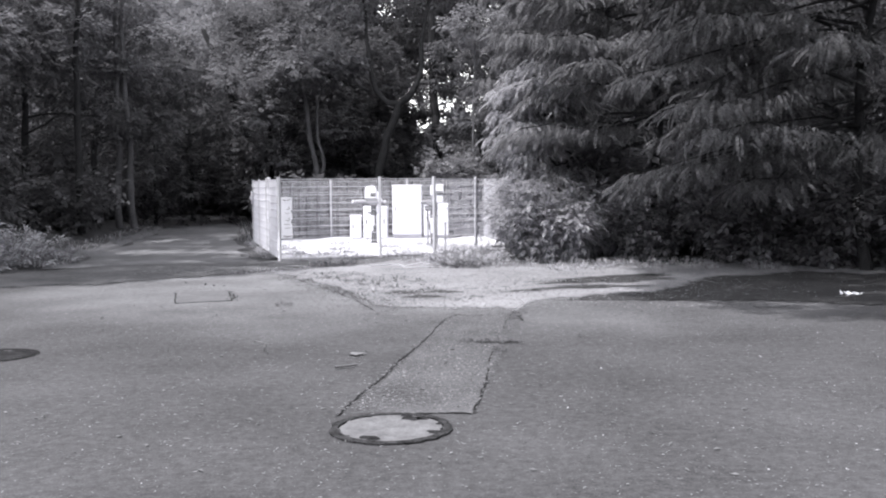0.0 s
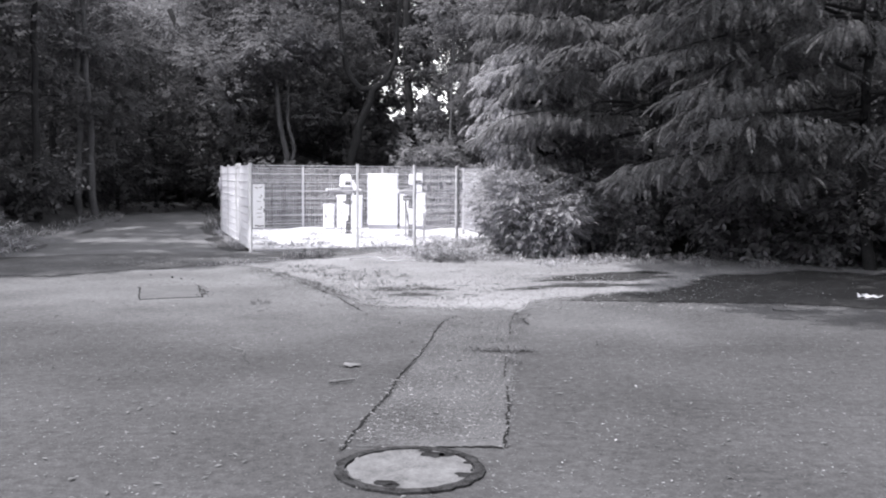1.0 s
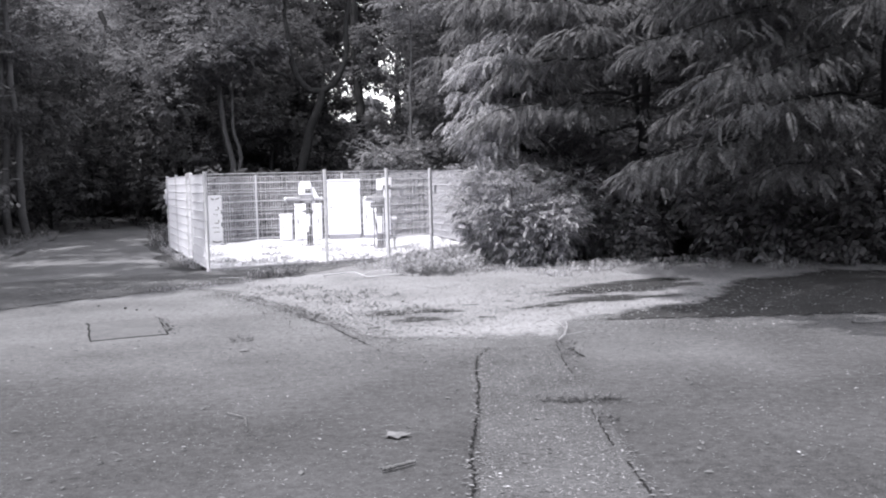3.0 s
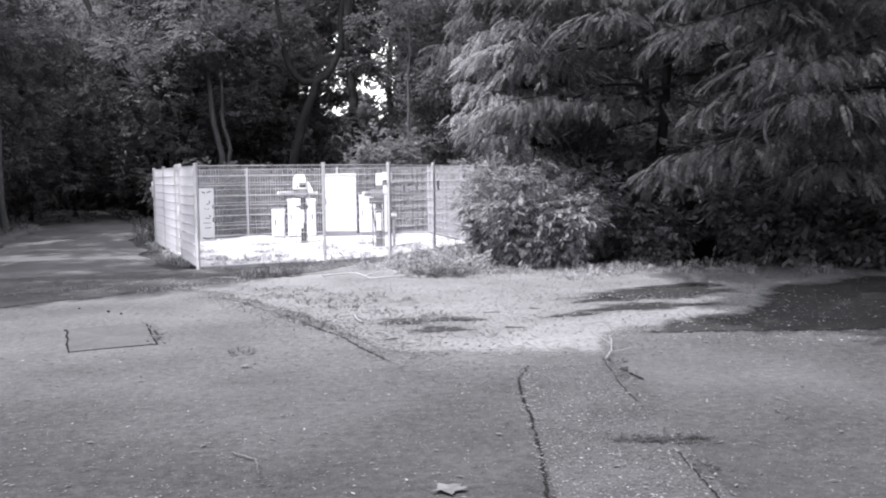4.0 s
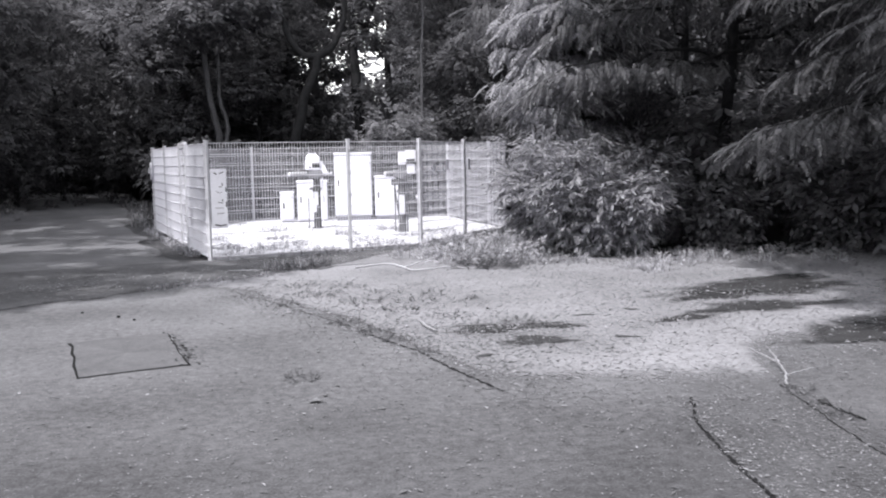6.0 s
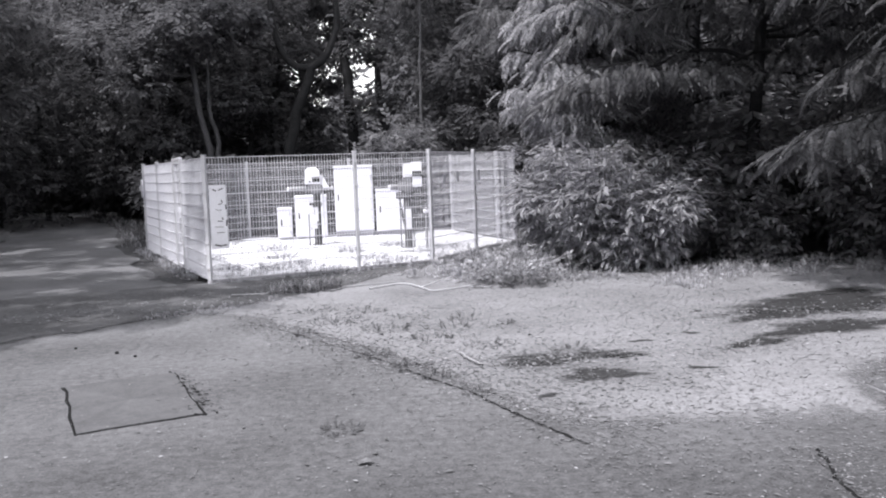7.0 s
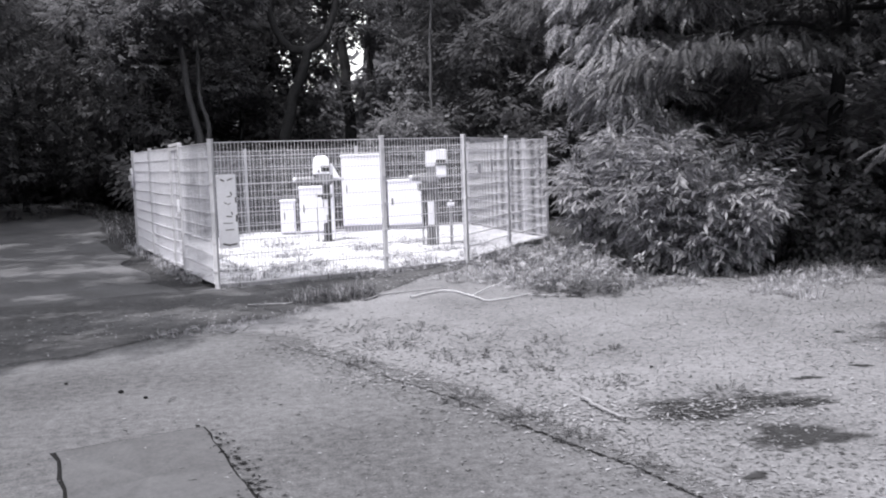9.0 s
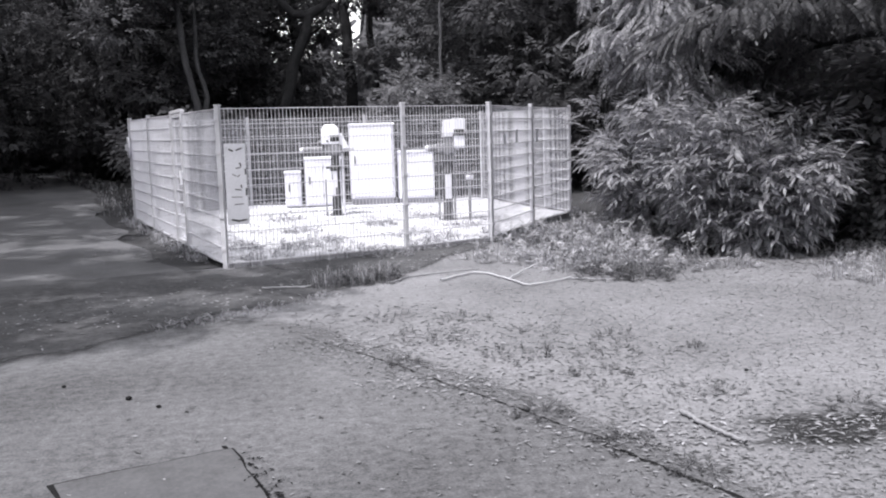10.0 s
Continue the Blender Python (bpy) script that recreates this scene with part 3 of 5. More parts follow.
def notice_board():
    """A tall narrow plate hung on the fence front, with brushed strokes that cannot be read."""
    a, b = Vector(POSTS[0]), Vector(POSTS[1])
    d = (b - a).normalized()
    p = a + d * 0.18
    n = thing("notice_board", (p.x + d.y * 0.02, p.y - d.x * 0.02, 0.55), "tall narrow white board with dark smeared strokes, wired to the fence", "sign", turn=math.degrees(math.atan2(d.y, d.x)))
    part("plate", box((0, 0, 0.5), (0.27, 0.012, 1.0), 0.005), OFFWHITE, n)
    for x, z, w, h, t in ((-0.05, 0.92, 0.07, 0.03, 25), (0.05, 0.93, 0.09, 0.025, -20), (0.06, 0.74, 0.02, 0.07, -20), (0.03, 0.7, 0.07, 0.018, -8), (-0.02, 0.61, 0.06, 0.014, 30), (0.03, 0.6, 0.05, 0.014, -30), (0.06, 0.47, 0.02, 0.06, -10), (0.02, 0.43, 0.09, 0.02, 6), (0.0, 0.34, 0.15, 0.013, 2), (0.02, 0.25, 0.13, 0.016, -2), (-0.03, 0.05, 0.12, 0.035, 14), (0.07, 0.05, 0.1, 0.03, -8), (0.12, 0.65, 0.02, 0.1, 0), (0.12, 0.4, 0.025, 0.13, 4)):
        part("stroke", box((x, -0.0075, z), (w * 0.9, 0.004, h * 0.7), 0.001, m=pose(0, 0, 0, 0, t, 0)), STROKE, n)
    for x in (-0.1, 0.1):
        for z in (0.06, 0.95):
            part("tie", rod((x, -0.012, z), (x, 0.03, z), 0.008, sides=8), ZINC, n)
    return n


notice_board()


def fence_plate(place, turn, size, label, name="fence_sign"):
    s = thing(name, place, label, "sign", turn=turn)
    part("plate", box((0, 0, 0), (size[0], 0.006, size[1]), 0.003), OFFWHITE, s)
    for x in (-1, 1):
        part("tie", rod((x * size[0] * 0.35, -0.006, size[1] * 0.35), (x * size[0] * 0.35, 0.03, size[1] * 0.35), 0.006, sides=8), ZINC, s)
    return s


# small tags on the wire
fence_plate((-0.24, 23.99, 1.5), 59, (0.12, 0.16), "small white tag on the wire mesh")
fence_plate((0.07, 24.52, 1.55), 59, (0.1, 0.2), "small white tag on the wire mesh")
fence_plate((0.63, 25.43, 1.55), 56, (0.1, 0.22), "small white tag on the wire mesh")


def round_reflector():
    s = thing("round_reflector", (-6.66, 29.1, 1.55), "round white disc fixed to the fence corner", "sign", turn=105)
    bm = rod((0, -0.02, 0), (0, 0.0, 0), 0.2, sides=28)
    part("disc", bm, OFFWHITE, s)
    part("rim", rod((0, -0.005, 0), (0, 0.012, 0), 0.21, sides=28), ZINC, s)
    part("bracket", box((0, 0.03, 0), (0.06, 0.05, 0.12), 0.005), ZINC, s)
    return s


round_reflector()


# ---- yard surface: trench patch, joints, covers ----
def ribbon(pts, width, rng, z=0.006, step=0.06, ragged=0.5):
    """A ragged flat strip along a polyline."""
    pts = np.asarray(pts, float)
    seg = np.linalg.norm(np.diff(pts, axis=0), axis=1)
    s = np.r_[0, np.cumsum(seg)]
    t = np.arange(0, s[-1], step)
    p = np.c_[np.interp(t, s, pts[:, 0]), np.interp(t, s, pts[:, 1])]
    d = np.gradient(p, axis=0)
    d /= np.linalg.norm(d, axis=1)[:, None]
    n = np.c_[-d[:, 1], d[:, 0]]
    p += n * np.cumsum(rng.normal(0, 0.005, len(p)))[:, None] * 0.6
    a = width * (0.5 + ragged * rng.uniform(-0.9, 0.9, len(p)))
    b = width * (0.5 + ragged * rng.uniform(-0.9, 0.9, len(p)))
    L, R = p + n * a[:, None], p - n * b[:, None]
    V = np.concatenate([np.c_[L, height(L[:, 0], L[:, 1]) + z], np.c_[R, height(R[:, 0], R[:, 1]) + z]])
    k, i = len(p), np.arange(len(p) - 1)
    return V, np.stack([i + k, i + k + 1, i + 1, i], -1)


rng = np.random.default_rng(5)
t = np.linspace(0, 1, 60)[:, None]
left = np.array([(-0.52, 6.45), (0.12, 11.9)])
right = np.array([(0.36, 6.45), (0.95, 12.0)])
u = np.linspace(0, 1, 9)[None]
Xl, Xr = np.interp(t, [0, 1], left[:, 0]), np.interp(t, [0, 1], right[:, 0])
Yl, Yr = np.interp(t, [0, 1], left[:, 1]), np.interp(t, [0, 1], right[:, 1])
X, Y = Xl + (Xr - Xl) * u, Yl + (Yr - Yl) * u
patch = sheet("trench_patch", X, Y, height(X, Y) + 0.0035, PATCHED, 0.75 + 0 * X + (1 - t) * 0.3 - 0.5 * (t > 0.97))
tagged(patch, "rougher lighter strip of patched asphalt over a trench", "road patch", kind="structure")
for pts, w in (([(-0.6, 6.38), (-0.4, 8.2), (-0.02, 11.4), (0.16, 11.9)], 0.026), ([(0.36, 6.44), (0.42, 7.4), (0.47, 8.1)], 0.024), ([(0.5, 8.4), (0.6, 9.3)], 0.014), ([(0.72, 10.5), (0.9, 12.1)], 0.014),
               ([(-0.05, 6.45), (0.36, 6.44)], 0.035), ([(-0.95, 12.25), (-1.38, 13.7), (-1.8, 14.7)], 0.028),
               ([(0.98, 11.2), (0.94, 11.7)], 0.035), ([(-1.8, 14.7), (-2.6, 16.4), (-3.3, 17.6)], 0.015)):
    tagged(new("joint", fast_mesh("joint", *ribbon(pts, w * 0.75, rng, 0.0065, step=0.03, ragged=0.5), TAR)), "dark tar-filled joint in the asphalt", "joint", kind="structure")


def manhole():
    m = thing("manhole_cover", (-0.19, 6.03, 0), "round manhole with a pale concrete lid in a dark iron frame", "manhole cover")
    bm = bmesh.new()
    N = 56
    prof = [(0.405, -0.05), (0.405, 0.014), (0.35, 0.016), (0.346, -0.03)]
    rr = np.random.default_rng(2)
    wob = 1 + rr.normal(0, 0.014, N)
    vs = [[bm.verts.new((r * math.cos(2 * math.pi * i / N) * (wob[i] if j < 2 else 1), r * math.sin(2 * math.pi * i / N) * (wob[i] if j < 2 else 1), z)) for i in range(N)] for j, (r, z) in enumerate(prof)]
    for a, b in zip(vs, vs[1:]):
        for i in range(N):
            bm.faces.new((a[i], a[(i + 1) % N], b[(i + 1) % N], b[i]))
    part("frame", bm, TARRED, m, "dark tarred cast iron frame")
    bm = bmesh.new()
    edge = 0.338 * (1 - 0.035 * np.abs(rr.normal(0, 1, N)) ** 1.5 * (rr.random(N) < 0.3))
    top = [bm.verts.new((edge[i] * math.cos(2 * math.pi * i / N), edge[i] * math.sin(2 * math.pi * i / N), 0.012)) for i in range(N)]
    low = [bm.verts.new((v.co.x, v.co.y, -0.04)) for v in top]
    bm.faces.new(top)
    for i in range(N):
        bm.faces.new((low[i], low[(i + 1) % N], top[(i + 1) % N], top[i]))
    lid = part("lid", bm, LID, m, "pale concrete lid, chipped at the rim")
    for a, r, s in ((62, 0.27, 0.085), (50, 0.3, 0.06), (75, 0.32, 0.05), (-118, 0.29, 0.075), (-105, 0.31, 0.055), (-22, 0.31, 0.06), (15, 0.33, 0.04)):
        bm = bmesh.new()
        c = [bm.verts.new((s * rr.uniform(0.55, 1.1) * math.cos(j * 0.7), s * rr.uniform(0.4, 0.9) * math.sin(j * 0.7), 0)) for j in range(9)]
        bm.faces.new(c)
        o = part("chip", bm, IRON, lid, "dark broken-out chip")
        o.location = (r * math.cos(radians(a)), r * math.sin(radians(a)), 0.0155)
    return m


manhole()


def slab():
    """The concrete chamber cover let into the yard."""
    q = np.array([(-4.45, 14.70), (-3.66, 15.02), (-3.23, 13.55), (-3.99, 13.22)])
    c = q.mean(0)
    s = thing("chamber_cover", (c[0], c[1], 0), "rectangular grey concrete chamber cover let into the asphalt", "chamber cover")
    rr = np.random.default_rng(8)
    wob = rr.normal(0, 0.006, (4, 9, 2))
    for name, grow, z0, z1, mat, lab in (("frame", (0.006, 0.006, 0.01, 0.012), -0.03, 0.003, TAR, "dark joint round the cover"), ("plate", (-0.012, -0.01, -0.012, -0.012), -0.03, 0.0075, CONCRETE, "")):
        bm = bmesh.new()
        pts = []
        corner_pts = []
        for i in range(4):
            a, b, o = q[i] - c, q[(i + 1) % 4] - c, q[i - 1] - c
            n1, n0 = np.array([-(b - a)[1], (b - a)[0]]), np.array([-(a - o)[1], (a - o)[0]])
            corner_pts.append(a + n1 / np.linalg.norm(n1) * grow[i] + n0 / np.linalg.norm(n0) * grow[i - 1])
        for i in range(4):
            a, b = corner_pts[i], corner_pts[(i + 1) % 4]
            for k, t in enumerate(np.linspace(0, 1, 9, endpoint=False)):
                pts.append(a + (b - a) * t + wob[i, k] * (1.6 if name == "frame" else 1.0))
        top = [bm.verts.new((*p, z1)) for p in pts]
        low = [bm.verts.new((*p, z0)) for p in pts]
        bm.faces.new(top[::-1])
        for i in range(len(top)):
            j = (i + 1) % len(top)
            bm.faces.new((top[i], top[j], low[j], low[i]))
        bmesh.ops.recalc_face_normals(bm, faces=bm.faces)
        part(name, bm, mat, s, lab)
    return s


slab()


def iron_cover(x, y, r):
    m = thing("iron_manhole_cover", (x, y, 0), "round dark iron manhole cover flush with the asphalt", "manhole cover")
    part("frame", rod((0, 0, -0.04), (0, 0, 0.004), r, sides=48), TAR, m, "dark tarred frame")
    lid = part("lid", rod((0, 0, -0.03), (0, 0, 0.0075), r * 0.9, sides=48), IRON, m)
    for k in range(2):
        part("lift_slot", box((0, (k - 0.5) * r * 1.2, 0.0085), (0.06, 0.02, 0.004), 0.002), BLACK, lid)
    return m


iron_cover(-4.36, 8.87, 0.42)


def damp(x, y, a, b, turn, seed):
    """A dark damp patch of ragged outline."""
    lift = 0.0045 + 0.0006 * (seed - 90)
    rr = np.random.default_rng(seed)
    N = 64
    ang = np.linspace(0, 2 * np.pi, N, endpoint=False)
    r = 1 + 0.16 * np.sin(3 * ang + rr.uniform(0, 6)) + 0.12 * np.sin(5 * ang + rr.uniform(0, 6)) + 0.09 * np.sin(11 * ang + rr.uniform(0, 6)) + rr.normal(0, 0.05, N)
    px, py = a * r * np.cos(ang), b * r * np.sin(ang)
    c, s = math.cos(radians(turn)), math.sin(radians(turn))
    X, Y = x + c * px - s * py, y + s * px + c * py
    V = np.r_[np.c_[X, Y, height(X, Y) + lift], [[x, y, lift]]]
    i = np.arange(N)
    me = fast_mesh("damp_patch", V, np.stack([i, (i + 1) % N, np.full(N, N)], -1), DAMP_SHADE)
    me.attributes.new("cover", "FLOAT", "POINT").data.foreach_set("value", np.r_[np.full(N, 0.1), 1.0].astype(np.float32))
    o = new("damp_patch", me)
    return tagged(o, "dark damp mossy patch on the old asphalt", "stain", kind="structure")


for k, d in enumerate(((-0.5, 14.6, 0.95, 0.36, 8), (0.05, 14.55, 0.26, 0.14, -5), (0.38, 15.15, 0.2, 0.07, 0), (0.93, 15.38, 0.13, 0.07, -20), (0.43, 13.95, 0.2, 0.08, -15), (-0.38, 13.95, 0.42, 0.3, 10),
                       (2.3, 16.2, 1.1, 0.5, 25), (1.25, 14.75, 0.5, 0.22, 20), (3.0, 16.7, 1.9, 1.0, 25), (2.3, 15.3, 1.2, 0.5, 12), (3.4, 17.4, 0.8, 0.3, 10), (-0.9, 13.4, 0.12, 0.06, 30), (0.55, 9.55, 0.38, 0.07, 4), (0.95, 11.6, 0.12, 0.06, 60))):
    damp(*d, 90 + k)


# ---- foliage ----
def leaf_quads(kind, rng):
    """Templates along +x with up +z: one leaf, a spray of leaves or a feathered frond, as an n x 4 x 3 array."""
    def leaf(p, d, l, w, droop=0.15):
        d = np.asarray(d, float) / np.linalg.norm(d)
        s = np.cross([0, 0, 1.0], d)
        s /= np.linalg.norm(s) + 1e-9
        p = np.asarray(p, float)
        mid = p + d * l * 0.45
        return [p, mid + s * w / 2 - np.array([0, 0, droop * w]), p + d * l - np.array([0, 0, droop * l]), mid - s * w / 2 - np.array([0, 0, droop * w])]
    Q = []
    if kind == "frond":
        for x in np.linspace(0.12, 0.94, 11):
            z = -0.35 * x * x
            for s in (-1, 1):
                Q.append(leaf((x, 0, z), (0.5, s, -0.3 - 0.25 * x), 0.23 * (1.1 - 0.6 * abs(x - 0.45)), 0.08, 0.2))
        Q.append(leaf((0.95, 0, -0.41), (1, 0, -0.8), 0.22, 0.085))
    elif kind == "spray":
        for i in range(5):
            x = 0.15 + 0.2 * i
            s = 1 if i % 2 else -1
            Q.append(leaf((x, 0, 0.05 * rng.normal()), (0.7, s * rng.uniform(0.4, 1.0), rng.uniform(-0.5, 0.15)), 0.5, 0.27, 0.2))
    elif kind == "lance":
        for i in range(7):
            s = 1 if i % 2 else -1
            Q.append(leaf((0.12 * i, 0, 0.02), (0.8, s * rng.uniform(0.3, 0.9), rng.uniform(-0.45, 0.25)), 0.46, 0.13, 0.25))
    return np.array(Q)


def scatter(kind, P, D, size, rng, variants=4):
    """Sets a spray at each place P, pointing along D with its top side up. Returns arrays for fast_mesh."""
    N = len(P)
    D = D / (np.linalg.norm(D, axis=1)[:, None] + 1e-9)
    S = np.cross(np.array([0, 0, 1.0]) + rng.normal(0, 0.25, (N, 3)), D)
    S /= np.linalg.norm(S, axis=1)[:, None] + 1e-9
    U = np.cross(D, S)
    M = np.stack([D, S, U], 1) * (size * rng.uniform(0.65, 1.25, N))[:, None, None]
    out = []
    pick = rng.integers(0, variants, N)
    for k in range(variants):
        T = leaf_quads(kind, rng)
        sel = pick == k
        out.append((np.einsum("qvj,njk->nqvk", T, M[sel]) + P[sel][:, None, None]).reshape(-1, 3))
    V = np.concatenate(out)
    return V, np.arange(len(V)).reshape(-1, 4)


def clumps(centres, radii, n, rng, shell=0.55):
    """Places in and outward directions from a cloud of flattened clumps, denser at their skins."""
    c = rng.integers(0, len(centres), n)
    d = rng.normal(0, 1, (n, 3))
    d /= np.linalg.norm(d, axis=1)[:, None]
    r = shell + (1 - shell) * rng.random(n)
    P = centres[c] + d * (radii[c] * r[:, None])
    out = d * np.array([1, 1, 0.45]) + np.array([0, 0, -0.12])
    return P, out + rng.normal(0, 0.25, (n, 3))


def broad_tree(name, height_m, spread, low, n, seed, kind="spray", size=0.34, mat=None, nclump=34, trunk_r=0.16, lean=(0, 0), squash=0.5, label="", limbs=9):
    """A tree: crooked tapered trunk with limbs, and a crown of leaf clumps round the limb ends."""
    rng = np.random.default_rng(seed)
    t = thing(name, (0, 0, 0), label, "tree", "trees of the wood")
    top = np.array([lean[0], lean[1], height_m * 0.9])
    trunk = wander((0, 0, -0.15), top, 12, height_m * 0.02, rng)
    lines = [(trunk, np.linspace(trunk_r, trunk_r * 0.2, 12))]
    cen, rad = [], []
    for i in range(nclump):
        f = low + (0.98 - low) * (i + rng.random()) / nclump
        base = np.array([np.interp(f * height_m * 0.9, trunk[:, 2], trunk[:, k]) for k in range(3)])
        a = i * 2.4 + rng.normal(0, 0.4)
        reach = spread * (0.35 + 0.65 * math.sin(math.pi * min(1, 0.2 + 0.75 * (f - low) / (1 - low)))) * rng.uniform(0.5, 1.05)
        end = base + np.array([math.cos(a) * reach, math.sin(a) * reach, reach * rng.uniform(-0.05, 0.4)])
        if i % max(1, nclump // limbs) == 0 or reach > spread * 0.8:
            lines.append((wander(base, end, 6, 0.25, rng), np.linspace(trunk_r * 0.4 * (1.1 - f), 0.012, 6)))
        r = spread * rng.uniform(0.2, 0.36)
        cen.append(end)
        rad.append((r, r, r * squash))
    hang(new("trunk", fast_mesh("trunk", *tubes(lines), BARK, True)), t)
    P, D = clumps(np.array(cen), np.array(rad), n, rng)
    ok = P[:, 2] > 0.15
    hang(new("crown", fast_mesh("crown", *scatter(kind, P[ok], D[ok], size, rng), mat or LEAF_DARK)), t)
    return t


def shrub(name, r, h, n, seed, kind="lance", size=0.3, mat=None, label="", stems=9, near=False):
    rng = np.random.default_rng(seed)
    t = thing(name, (0, 0, 0), label, "shrub", "shrubs at the edge of the wood")
    lines, cen, rad = [], [], []
    for i in range(stems):
        a = i * 2.4 + rng.normal(0, 0.3)
        k = r * rng.uniform(0.25, 0.8)
        end = np.array([math.cos(a) * k, math.sin(a) * k, h * rng.uniform(0.5, 0.95)])
        line = wander((math.cos(a) * 0.1, math.sin(a) * 0.1, -0.08), end, 6, 0.12, rng)
        lines.append((line, np.linspace(0.018, 0.006, 6)))
        for f in (2, 3, 4, 5):
            cen.append(line[f] + np.array([math.cos(a), math.sin(a), 0]) * r * 0.12)
            rad.append(np.array([1, 1, 0.75]) * r * rng.uniform(0.22, 0.4))
    for k in ([[one] for one in lines] if near else [lines]):
        hang(new("stem", fast_mesh("stem", *tubes(k, 5), TWIG, True)), t)
    P, D = clumps(np.array(cen), np.array(rad), n, rng, 0.35)
    ok = P[:, 2] > 0.06
    hang(new("crown", fast_mesh("crown", *scatter(kind, P[ok], D[ok] + (0, 0, 0.1), size, rng), mat or LEAF)), t)
    return t


def put_at(ob, x, y, turn=0.0, scale=1.0, sink=0.05):
    ob.matrix_basis = pose(x, y, float(height(x, y)) - sink, 0, 0, turn) @ Matrix.Scale(scale, 4)
    return ob


def plant(ob, x, y, turn, scale, wide=1.0):
    m = pose(x, y, float(height(x, y)) - 0.05, 0, 0, turn) @ Matrix.Diagonal((scale * wide, scale * wide, scale, 1))
    s = ob.scale.copy()
    ob.scale = (1, 1, 1)
    c = copy_thing(ob, m)
    ob.scale = s
    return c


def locust(place, tall, reach, n_branch, per, seed, low=0.12, aim=None, label="", size=0.35, mat=None, extra=()):
    """A tree whose arching branches carry shelves of drooping feathered leaves."""
    rng = np.random.default_rng(seed)
    per = int(per * 1.3)
    t = thing("locust_tree", (place[0], place[1], float(height(*place))), label, "tree", "feather-leaved trees beside the yard")
    trunk = wander((0, 0, -0.15), (rng.normal(0, 0.5), rng.normal(0, 0.5), tall * 0.92), 12, 0.3, rng)
    lines = [(trunk, np.linspace(0.12, 0.03, 12))]
    P, D = [], []
    for i in range(n_branch + len(extra)):
        f = low + (0.97 - low) * (min(i, n_branch - 1) + rng.random()) / n_branch
        if i >= n_branch:
            tip = np.array(extra[i - n_branch]) - (place[0], place[1], float(height(*place)))
            f = (tip[2] + 1.1) / (tall * 0.92)
        base = np.array([np.interp(f * tall * 0.92, trunk[:, 2], trunk[:, k]) for k in range(3)])
        a = rng.uniform(0, 2 * np.pi) if aim is None or rng.random() > 0.75 else radians(aim) + rng.normal(0, 0.75)
        L = reach * (1.0 if f < 0.6 else 1.0 - 0.9 * (f - 0.6)) * rng.uniform(0.55, 1.08)
        end = base + np.array([math.cos(a) * L, math.sin(a) * L, L * rng.uniform(-0.02, 0.3)])
        line = wander(base, end, 9, 0.35, rng, sag=L * rng.uniform(0.1, 0.3))
        if i >= n_branch:
            a, L = math.atan2(tip[1] - base[1], tip[0] - base[0]), float(np.linalg.norm(tip - base))
            line = wander(base, tip + (0, 0, 0.35), 9, 0.12, rng, sag=0.35)
        lines.append((line, np.linspace(0.045, 0.007, 9)))
        d = np.array([math.cos(a), math.sin(a), 0])
        side = np.array([-d[1], d[0], 0])
        q = rng.uniform(0.3, 1.03, per) ** 0.8
        pts = np.stack([np.interp(q, np.linspace(0, 1, 9), line[:, k]) for k in range(3)], 1)
        w = rng.normal(0, 1, per)
        spreadw = 0.15 * L * (1.15 - q) + 0.22
        pts += side * (w * spreadw)[:, None] + np.c_[np.zeros(per), np.zeros(per), -0.1 * np.abs(w) + rng.normal(0, 0.045, per)]
        P.append(pts)
        D.append(d * 0.6 + side * w[:, None] * 0.6 + np.c_[rng.normal(0, 0.3, (per, 2)), rng.uniform(-0.9, 0.0, per)])
    P, D = np.concatenate(P), np.concatenate(D)
    ok = P[:, 2] > 0.35
    hang(new("trunk", fast_mesh("trunk", *tubes(lines, 6), BARK, True)), t)
    hang(new("crown", fast_mesh("crown", *scatter("frond", P[ok], D[ok], size, rng, 3), mat or LEAF)), t)
    return t


# ---- the leafy edge on the right of the yard ----
locust((4.6, 22.0), 11, 4.1, 46, 112, 31, low=0.27, aim=212, label="feather-leaved tree overhanging the yard, lit on its edge", mat=LEAF_MID)
locust((8.2, 18.2), 11, 5.2, 44, 118, 32, low=0.19, aim=200, label="spreading feather-leaved tree with drooping branches", mat=LEAF_MID, extra=((3.4, 18.0, 1.75), (3.3, 17.6, 1.9), (3.9, 18.4, 1.85), (4.6, 16.0, 3.0), (3.2, 16.9, 3.7), (4.2, 16.4, 4.4)))
locust((12.5, 15.5), 10, 4.6, 26, 85, 33, low=0.1, aim=190, label="dark feather-leaved tree at the yard's edge")
locust((3.0, 26.5), 9, 3.0, 28, 80, 34, low=0.42, aim=260, label="feather-leaved tree behind the fence corner")

bamboo = shrub("narrow_leaved_shrub", 1.25, 1.95, 2700, 41, "lance", 0.3, LEAF_BRIGHT, "dense pale narrow-leaved shrub at the fence corner", 16, True)
put_at(bamboo, 2.3, 21.4, 20)
for x, y, turn, sc, wide in ((3.5, 22.3, 140, 0.62, 1.1), (2.2, 23.2, 300, 1.1, 1.0)):
    plant(bamboo, x, y, turn, sc, wide)
locust((2.9, 22.9), 5.6, 1.55, 26, 75, 35, low=0.36, aim=215, label="young feather-leaved tree over the pale shrub", size=0.3, mat=LEAF_PALE)
hedge = shrub("woodland_shrub", 1.3, 1.6, 1900, 42, "spray", 0.3, LEAF_SHADE, "broad-leaved shrub in the shade at the edge of the wood", 12, True)
put_at(hedge, 6.6, 20.4, 0)
